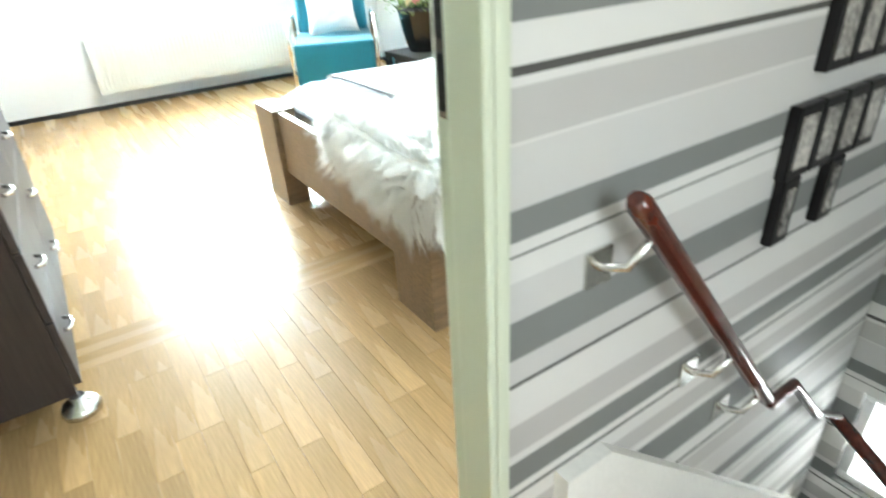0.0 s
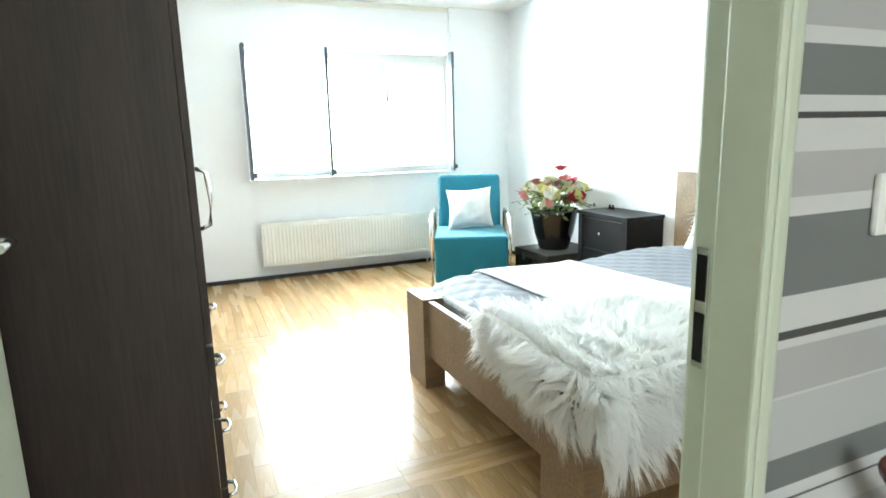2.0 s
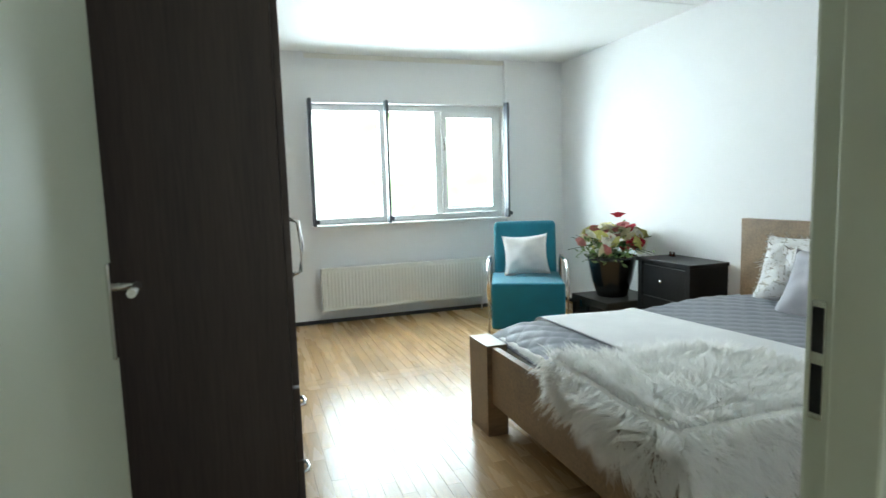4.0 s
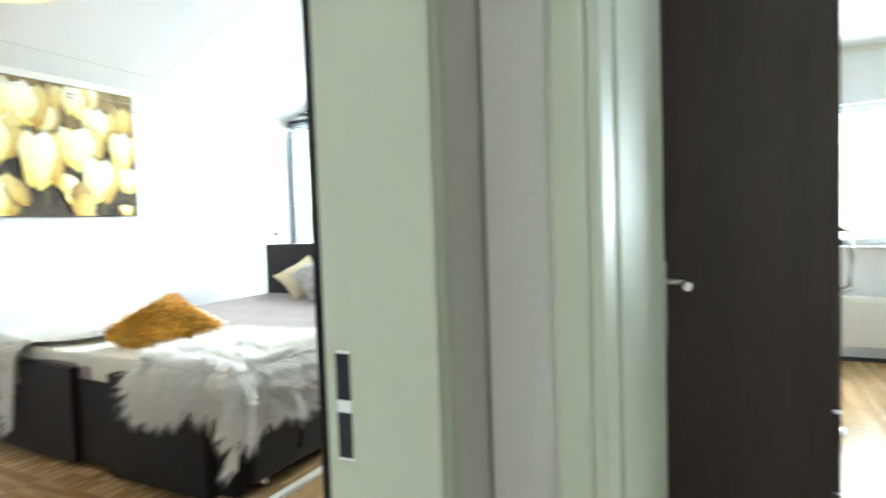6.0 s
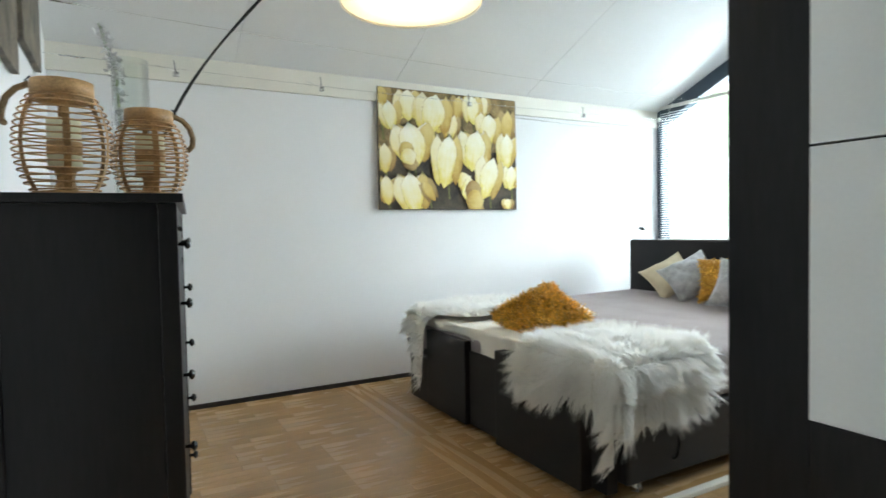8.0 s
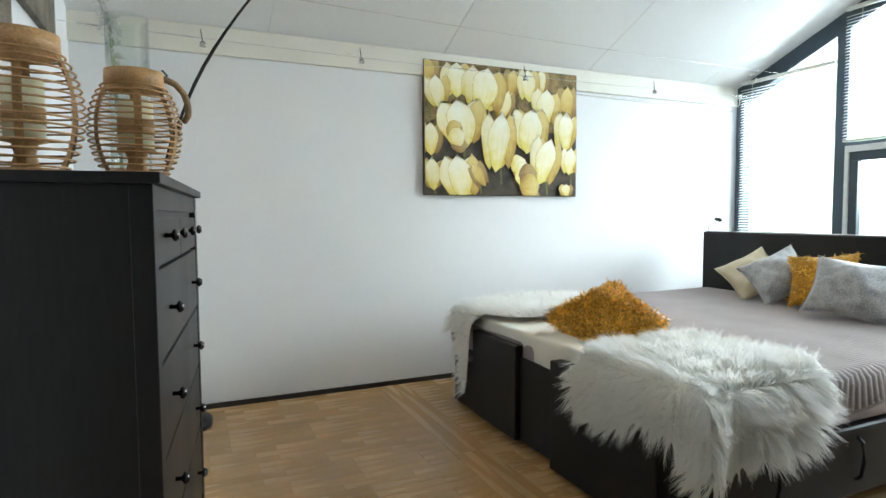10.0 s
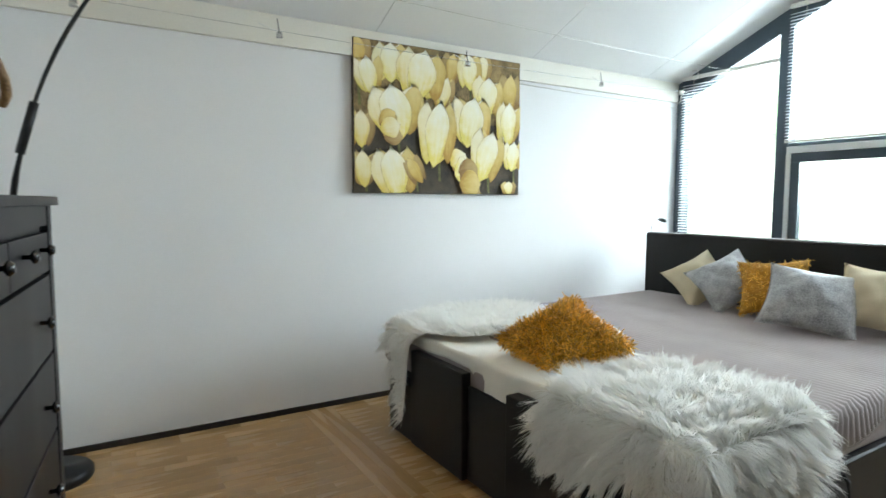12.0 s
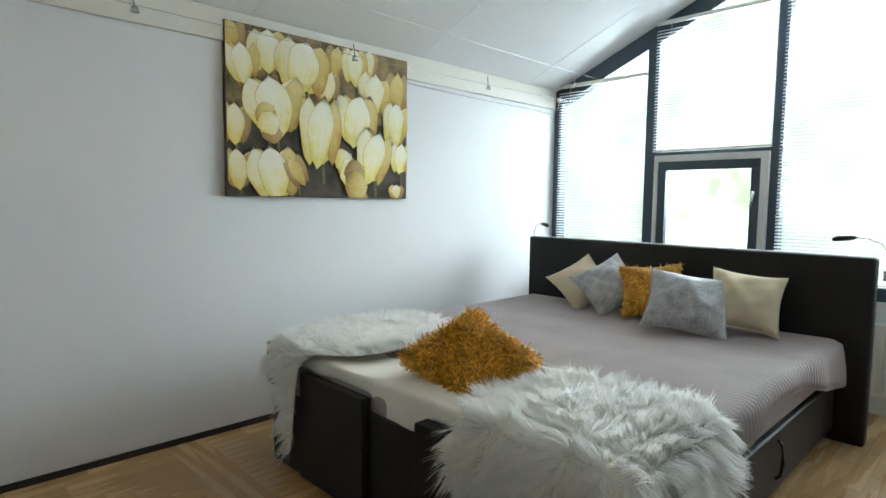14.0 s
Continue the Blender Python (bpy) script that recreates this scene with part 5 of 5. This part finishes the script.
def chest():
    x0, x1, y0, y1, zt = -3.44, -2.345, -0.56, -0.075, 1.325
    c = thing("chest_of_drawers", (-2.9, -0.31, 0), "tall black-brown chest of drawers with round knobs", "chest of drawers")
    part("top", box(x0 - 0.015, x1 + 0.018, y0, y1 + 0.018, zt - 0.026, zt, 0.003), BLACKB, c)
    for xa in (x0, x1 - 0.055):
        part("leg", box(xa, xa + 0.055, y1 - 0.05, y1, 0, zt - 0.0265, 0.003), BLACKB, c)
        part("leg", box(xa, xa + 0.055, y0, y0 + 0.05, 0, zt - 0.0265, 0.003), BLACKB, c)
        part("side_panel", box(xa + 0.008, xa + 0.047, y0 + 0.051, y1 - 0.051, 0.10, zt - 0.0265), BLACKB, c)
    part("back_panel", box(x0 + 0.056, x1 - 0.056, y0 + 0.005, y0 + 0.015, 0.10, zt - 0.0265), BLACKB, c)
    part("carcase", box(x0 + 0.056, x1 - 0.056, y0 + 0.016, y1 - 0.022, 0.09, zt - 0.0265), BLACKB, c)
    part("top_rail", box(x0 + 0.0555, x1 - 0.0555, y1 - 0.021, y1 - 0.004, zt - 0.085, zt - 0.027), BLACKB, c)
    part("plinth", box(x0 + 0.0555, x1 - 0.0555, y1 - 0.021, y1 - 0.004, 0.09, 0.12), BLACKB, c)

    def knob(x, z, d):
        part("knob", turned(lathe(bmesh.new(), [(0.006, 0), (0.006, 0.016), (0.016, 0.022), (0.017, 0.028), (0.010, 0.036), (0.0, 0.037)], 18), pose(x, y1 - 0.003, z, -90, 0, 0)), POT, d, "round black knob")
    xm = (x0 + x1) / 2
    for a, b in ((x0 + 0.058, xm - 0.003), (xm + 0.003, x1 - 0.058)):
        d = part("drawer", box(a, b, y1 - 0.021, y1 - 0.003, 1.105, 1.220, 0.003), BLACKB, c)
        knob(a + 0.13, 1.175, d)
        knob(b - 0.13, 1.175, d)
    for z0, z1 in ((0.865, 1.093), (0.625, 0.855), (0.385, 0.615), (0.125, 0.375)):
        d = part("drawer", box(x0 + 0.058, x1 - 0.058, y1 - 0.021, y1 - 0.003, z0, z1, 0.003), BLACKB, c)
        knob(x0 + 0.24, (z0 + z1) / 2, d)
        knob(x1 - 0.24, (z0 + z1) / 2, d)
    at = Matrix.Translation((-2.33, -0.06, 0))
    c.matrix_basis = at @ pose(0, 0, 0, 0, 0, -5.3) @ at.inverted() @ c.matrix_basis


chest()


def lantern(cx, cy, z0, R, H, seed, turn):
    l = thing("rattan_lantern", (cx, cy, z0), "round rattan cage lantern with rope handle and candle", "lantern", "rattan lanterns on the chest")

    def rad(s):
        return R * (0.60 + 0.40 * math.sin(math.pi * min(max((s + 0.04) / 1.08, 0), 1)) ** 0.62)
    hb = H * 0.89
    part("base_ring", lathe(bmesh.new(), [(0.0, z0 + 0.001), (R * 0.66, z0 + 0.001), (R * 0.68, z0 + 0.008), (R * 0.66, z0 + 0.014), (0.0, z0 + 0.014)], 28, (cx, cy)), RATTAN, l)
    n = 15
    for i in range(n):
        s = i / (n - 1)
        r, z = rad(s), z0 + 0.018 + (hb - 0.03) * s
        part("hoop", tube(bmesh.new(), [(cx + r * math.cos(k * math.pi / 16), cy + r * math.sin(k * math.pi / 16), z) for k in range(32)], 0.0028, 5, True), RATTAN, l)
    for k in range(6):
        th = k * math.pi / 3 + turn
        pts = [(cx + (rad(s) - 0.006) * math.cos(th), cy + (rad(s) - 0.006) * math.sin(th), z0 + 0.012 + (hb - 0.02) * s) for s in [j / 8 for j in range(9)]]
        bm = bmesh.new()
        tx, ty = -math.sin(th), math.cos(th)
        vs = []
        for p in pts:
            vs.append([bm.verts.new((p[0] + tx * w, p[1] + ty * w, p[2])) for w in (-0.009, 0.009)])
        for A, B in zip(vs, vs[1:]):
            bm.faces.new((A[0], A[1], B[1], B[0]))
        bmesh.ops.solidify(bm, geom=bm.faces[:], thickness=0.004)
        part("stave", bm, RATTAN, l)
    rt = R * 0.60
    part("collar", lathe(bmesh.new(), [(rt, z0 + hb - 0.012), (rt + 0.005, z0 + hb - 0.012), (rt + 0.004, z0 + H), (rt - 0.002, z0 + H), (rt, z0 + hb - 0.012)], 32, (cx, cy), False), RATTAN, l, "plain bent wood collar")
    a = turn + 0.4
    dx, dy = math.cos(a), math.sin(a)
    pts = [(cx + dx * rt * 1.03, cy + dy * rt * 1.03, z0 + H - 0.01), (cx + dx * R * 0.88, cy + dy * R * 0.88, z0 + H * 0.92), (cx + dx * R * 1.06, cy + dy * R * 1.06, z0 + H * 0.84), (cx + dx * R * 1.15, cy + dy * R * 1.15, z0 + H * 0.73), (cx + dx * R * 1.15 - dy * 0.02, cy + dy * R * 1.15 + dx * 0.02, z0 + H * 0.64), (cx + dx * R * 1.06 - dy * 0.05, cy + dy * R * 1.06 + dx * 0.05, z0 + H * 0.60)]
    fine = []
    for A, B in zip(pts, pts[1:]):
        fine += [Vector(A).lerp(Vector(B), k / 4) for k in range(4)]
    part("handle", tube(bmesh.new(), fine + [Vector(pts[-1])], 0.009, 8), ROPE, l, "thick jute rope handle")
    part("hook", tube(bmesh.new(), [(cx + dx * rt, cy + dy * rt, z0 + H - 0.03), (cx + dx * (rt + 0.012), cy + dy * (rt + 0.012), z0 + H), (cx + dx * rt, cy + dy * rt, z0 + H + 0.012)], 0.003, 6), DARKM, l)
    part("candle_holder", lathe(bmesh.new(), [(0.035, z0 + 0.015), (0.03, z0 + 0.02), (0.022, z0 + 0.05), (0.028, z0 + 0.075), (0.048, z0 + 0.08), (0.048, z0 + 0.084), (0.0, z0 + 0.084)], 20, (cx, cy)), RATTAN, l)
    cd = part("candle", lathe(bmesh.new(), [(0.044, z0 + 0.085), (0.044, z0 + 0.085 + H * 0.42), (0.036, z0 + 0.088 + H * 0.42), (0.0, z0 + 0.08 + H * 0.42)], 24, (cx, cy)), WAX, l, "cream pillar candle")
    part("band", lathe(bmesh.new(), [(0.0443, z0 + 0.12), (0.0455, z0 + 0.12), (0.0455, z0 + 0.16), (0.0443, z0 + 0.16)], 24, (cx, cy), False), RATTAN, cd, "brown band round the candle")


lantern(-2.55, -0.355, 1.325, 0.128, 0.335, 1, -1.97)
lantern(-2.66, -0.125, 1.325, 0.115, 0.290, 2, 1.17)


def vase():
    c = (-3.06, -0.17)
    v = thing("glass_vase", (*c, 1.325), "tall clear glass cylinder vase with white blossom", "vase")
    part("glass", lathe(bmesh.new(), [(0.0, 1.326), (0.062, 1.326), (0.065, 1.333), (0.065, 1.88), (0.061, 1.88), (0.060, 1.343), (0.0, 1.343)], 32, c), GLASS, v)
    rng = random.Random(9)
    bl = thing("blossom_branches", (*c, 1.35), "white artificial orchid sprays standing in the vase", "flowers")
    bm = bmesh.new()
    pet = bmesh.new()
    for k in range(5):
        th = rng.uniform(3.9, 5.2)
        pts = [Vector((c[0] + 0.03 * math.cos(th), c[1] + 0.03 * math.sin(th), 1.35)), Vector((c[0] + 0.04 * math.cos(th), c[1] + 0.04 * math.sin(th), 1.6)), Vector((c[0] + 0.05 * math.cos(th), c[1] + 0.05 * math.sin(th), 1.84)), Vector((c[0] + 0.14 * math.cos(th), c[1] + 0.10 * math.sin(th), 2.0 + rng.uniform(-0.05, 0.05)))]
        tube(bm, pts, 0.0018, 5)
        for j in range(20):
            s = rng.uniform(0.1, 1.0)
            i = min(int(s * 3), 2)
            o = pts[i].lerp(pts[i + 1], s * 3 - i) + Vector((rng.uniform(-0.018, 0.018), rng.uniform(-0.018, 0.018), rng.uniform(-0.02, 0.02)))
            for q in range(5):
                d = Vector((math.cos(q * 1.2566), math.sin(q * 1.2566), 0.25))
                d.rotate(Euler((rng.uniform(-1, 1), rng.uniform(-1, 1), 0)))
                sd = d.cross(Vector((0, 0, 1))).normalized() * 0.008
                pet.faces.new([pet.verts.new(o), pet.verts.new(o + d * 0.014 + sd), pet.verts.new(o + d * 0.024), pet.verts.new(o + d * 0.014 - sd)])
    part("twigs", bm, mat("pale_green_twig", (0.30, 0.36, 0.22), 0.7), bl)
    part("blossoms", pet, WHITEF, bl, "small white petals")


vase()


def arc_lamp():
    l = thing("arc_floor_lamp", (-4.48, -0.07, 0), "black arc floor lamp with a wide cream drum shade", "floor lamp")
    bc = (-4.48, -0.07)
    part("base", lathe(bmesh.new(), [(0.0, 0.0), (0.16, 0.0), (0.165, 0.01), (0.165, 0.04), (0.15, 0.055), (0.03, 0.06), (0.025, 0.09), (0.0, 0.09)], 40, bc), DARKM, l)
    pts = []
    ctrl = [Vector((-4.48, -0.07, 0.06)), Vector((-4.22, -0.11, 0.75)), Vector((-4.0, -0.12, 1.30)), Vector((-3.88, 0.04, 1.85)), Vector((-3.72, 0.34, 2.30)), Vector((-3.45, 0.66, 2.62)), Vector((-3.15, 0.92, 2.74)), Vector((-3.0, 1.02, 2.70))]
    for i in range(len(ctrl) - 1):
        p0, p1, p2, p3 = ctrl[max(i - 1, 0)], ctrl[i], ctrl[i + 1], ctrl[min(i + 2, len(ctrl) - 1)]
        for k in range(6):
            s = k / 6
            pts.append(0.5 * ((2 * p1) + (p2 - p0) * s + (2 * p0 - 5 * p1 + 4 * p2 - p3) * s * s + (3 * p1 - p0 - 3 * p2 + p3) * s ** 3))
    pts.append(ctrl[-1])
    part("arc_pole", tube(bmesh.new(), pts, [0.012 if i < 14 else 0.006 for i in range(len(pts))], 10), DARKM, l)
    part("cable", tube(bmesh.new(), [q + Vector((0.012, 0.008, 0.004 * math.sin(i))) for i, q in enumerate(pts[8:])], 0.003, 5), SILVERB, l)
    part("joint", tube(bmesh.new(), [pts[14], pts[16]], 0.017, 10), DARKM, l)
    part("cord", tube(bmesh.new(), [(-3.0, 1.02, 2.70), (-3.0, 1.02, 2.52)], 0.003, 6), SILVERB, l)
    c = (-3.0, 1.02)
    part("shade", lathe(bmesh.new(), [(0.335, 2.28), (0.338, 2.28), (0.338, 2.54), (0.335, 2.54), (0.335, 2.28)], 48, c, False), SHADE, l, "cream fabric drum shade")
    part("diffuser", lathe(bmesh.new(), [(0.0, 2.292), (0.15, 2.292), (0.334, 2.292)], 48, c, False), SHADE, l, "cream fabric diffuser under the shade")
    part("spider", tube(bmesh.new(), [(-3.334, 1.02, 2.52), (-2.666, 1.02, 2.52)], 0.003, 6), DARKM, l)
    bulb = new("lamp_bulb", bpy.data.lights.new("lamp_bulb", 'POINT'))
    bulb.data.energy, bulb.data.color, bulb.data.shadow_soft_size = 22, (1.0, 0.80, 0.52), 0.05
    bulb.location = (-3.0, 1.02, 2.42)


arc_lamp()


def cabinet():
    x0, x1, y0, y1 = -1.422, -0.803, 1.10, 2.95
    c = thing("tall_cabinet", (-1.1, 2.0, 0), "tall black cabinet with white gloss fronts above a dark base", "cabinet")
    part("side_post", box(x0, -1.226, y0 + 0.006, y1, 0, 2.30, 0.003), BLACKB, c)
    part("base_unit", box(-1.2255, x1, y0 + 0.004, y1, 0, 0.768, 0.003), BLACKB, c)
    part("carcase", box(-1.2255, x1, y0 + 0.022, y1, 0.770, 2.30), BLACKB, c)
    part("front", box(-1.2245, x1, y0, y0 + 0.02, 0.771, 1.371, 0.0015), PANELW, c, "white gloss front panel")
    part("front", box(-1.2245, x1, y0, y0 + 0.02, 1.376, 2.30, 0.0015), PANELW, c, "white gloss front panel")


cabinet()
p = thing("cream_board", (-2.19, 1.9, 0), "low cream painted board lying on the floor beside the bed", "board")
part("board", box(-2.215, -2.175, 1.45, 2.55, 0.0, 0.022, 0.004), CREAM, p)


def small_canvas(x0, x1, z0, z1, seed):
    k = thing("canvas_picture", (x0, -0.59, z0), "brown and grey canvas print on the white wall", "picture", "pictures above the chest")
    part("canvas", box(x0, x1, -0.598, -0.568, z0, z1, 0.003), mat("brown_grey_print", (0.16, 0.135, 0.10), 0.7, spread=0.8, scale=7 + seed, fine=200, bump=0.1, bump_dist=0.001), k)


small_canvas(-3.46, -2.80, 1.88, 2.50, 0)
small_canvas(-4.25, -3.62, 2.08, 2.60, 2)


def cable_light():
    t = thing("cable_lighting", (-4.5, 2.0, 2.24), "low-voltage halogen cable lights along the wall", "cable light")
    for x, za, zb in ((-4.42, 2.235, 2.235), (-4.02, 2.40, 2.33)):
        pts = [(x, -0.59 + 5.28 * k / 12, za + (zb - za) * k / 12 - 0.03 * math.sin(math.pi * k / 12)) for k in range(13)]
        part("cable", tube(bmesh.new(), pts, 0.0013, 5), CHROME, t)
        part("tensioner", tube(bmesh.new(), [(x, -0.50, za - 0.004), (x, -0.38, za - 0.008)], 0.005, 6), CHROME, t)
    for y in (0.10, 1.02, 2.22, 3.42):
        z = 2.215
        s = part("spot", lathe(bmesh.new(), [(0.004, z - 0.012), (0.014, z - 0.008), (0.018, z - 0.03), (0.020, z - 0.034), (0.0, z - 0.026)], 14, (-4.43, y)), CHROME, t, "tiny halogen spot")
        part("arm", tube(bmesh.new(), [(-4.43, y, z - 0.01), (-4.43, y - 0.01, z + 0.06)], 0.0025, 5), DARKM, s)
        part("crossbar", tube(bmesh.new(), [(-4.42, y - 0.11, z + 0.02), (-4.43, y, z - 0.008)], 0.0022, 5), PLASTIC, s)
    w = thing("wall_cable", (-4.76, 3.8, 2.2), "thin white cable clipped along the wall", "cable")
    part("cable", tube(bmesh.new(), [(-4.764, 2.90, 2.20), (-4.764, 3.6, 2.19), (-4.764, 4.4, 2.19), (-4.70, 4.62, 2.16), (-4.66, 4.66, 2.22), (-4.655, 4.66, 2.30)], 0.004, 6), PLASTIC, w)
    part("socket", tube(bmesh.new(), [(-4.655, 4.655, 2.27), (-4.65, 4.65, 2.31)], 0.02, 10), PLASTIC, w)
    k = thing("blind_bracket", (-4.5, 4.66, 2.4), "small white blind bracket with hook", "bracket")
    part("bracket", tube(bmesh.new(), [(-4.56, 4.695, 2.46), (-4.55, 4.66, 2.46), (-4.50, 4.655, 2.46), (-4.49, 4.655, 2.41), (-4.53, 4.655, 2.38)], 0.008, 8), PLASTIC, k)


cable_light()


# ---- laminate planks ----
def planks(floor, x0, x1, y0, y1, bands, near, seed):
    rng = random.Random(seed)
    meshes = {}

    def piece(w, h, mt):
        key = (round(w, 3), round(h, 3), mt.name)
        if key not in meshes:
            bm = box(-w / 2, w / 2, -h / 2, h / 2, -0.0025, 0.0, 0.0004, 1)
            me = bpy.data.meshes.new("plank")
            bm.to_mesh(me)
            bm.free()
            me.materials.append(mt)
            meshes[key] = me
        return meshes[key]
    edges = [y0] + [v for b in bands for v in b] + [y1]
    count = 0
    rest = bmesh.new()
    cells = []
    for a, b in bands:
        x = x0
        while x < x1 - 0.01:
            ln = min(1.29, x1 - x)
            for k in range(2):
                h = (b - a) / 2
                cells.append((x + ln / 2, a + h * (k + 0.5), ln - 0.0010, h - 0.0010, PLANKX))
            x += ln
    for a, b in zip(edges[::2], edges[1::2]):
        x = x0
        while x < x1 - 0.01:
            w = min(0.065, x1 - x)
            y = a - rng.choice((0, 0.11, 0.22, 0.33))
            while y < b - 0.005:
                ln = rng.choice((0.33, 0.44, 0.55))
                ya, yb = max(y, a), min(y + ln, b)
                if yb - ya > 0.002:
                    cells.append((x + w / 2, (ya + yb) / 2, w - 0.0007, yb - ya - 0.0007, PLANK))
                y += ln
            x += w
    cells.sort(key=lambda c: (c[0] - near[0]) ** 2 + (c[1] - near[1]) ** 2)
    verts, faces = [], []
    for i, (cx, cy, w, h, mt) in enumerate(cells):
        if i < 290:
            o = new("plank", piece(w, h, mt))
            o.location = (cx, cy, 0)
            o.parent = floor
        else:
            k = len(verts)
            e = 0.0004
            verts += [(cx - w / 2, cy - h / 2, -0.0025), (cx + w / 2, cy - h / 2, -0.0025), (cx + w / 2, cy + h / 2, -0.0025), (cx - w / 2, cy + h / 2, -0.0025),
                      (cx - w / 2 + e, cy - h / 2 + e, 0), (cx + w / 2 - e, cy - h / 2 + e, 0), (cx + w / 2 - e, cy + h / 2 - e, 0), (cx - w / 2 + e, cy + h / 2 - e, 0)]
            faces += [(k + 4, k + 5, k + 6, k + 7), (k, k + 1, k + 5, k + 4), (k + 1, k + 2, k + 6, k + 5), (k + 2, k + 3, k + 7, k + 6), (k + 3, k, k + 4, k + 7)]
    o = new("plank_field", raw("plank_field", verts, faces, PLANKS))
    o.parent = floor
    tagged(o, kind="stuff")


planks(floor_a, -0.78, 3.01, 0.46, 5.36, ((1.72, 1.90), (3.54, 3.72)), (0.35, 1.8), 1)
planks(floor_b, -4.77, -0.79, -0.60, 4.755, ((1.21, 1.40), (3.02, 3.21)), (-3.7, 0.9), 2)
planks(floor_l, -0.56, 0.585, -1.38, 0.36, (), (0.0, 0.0), 3)
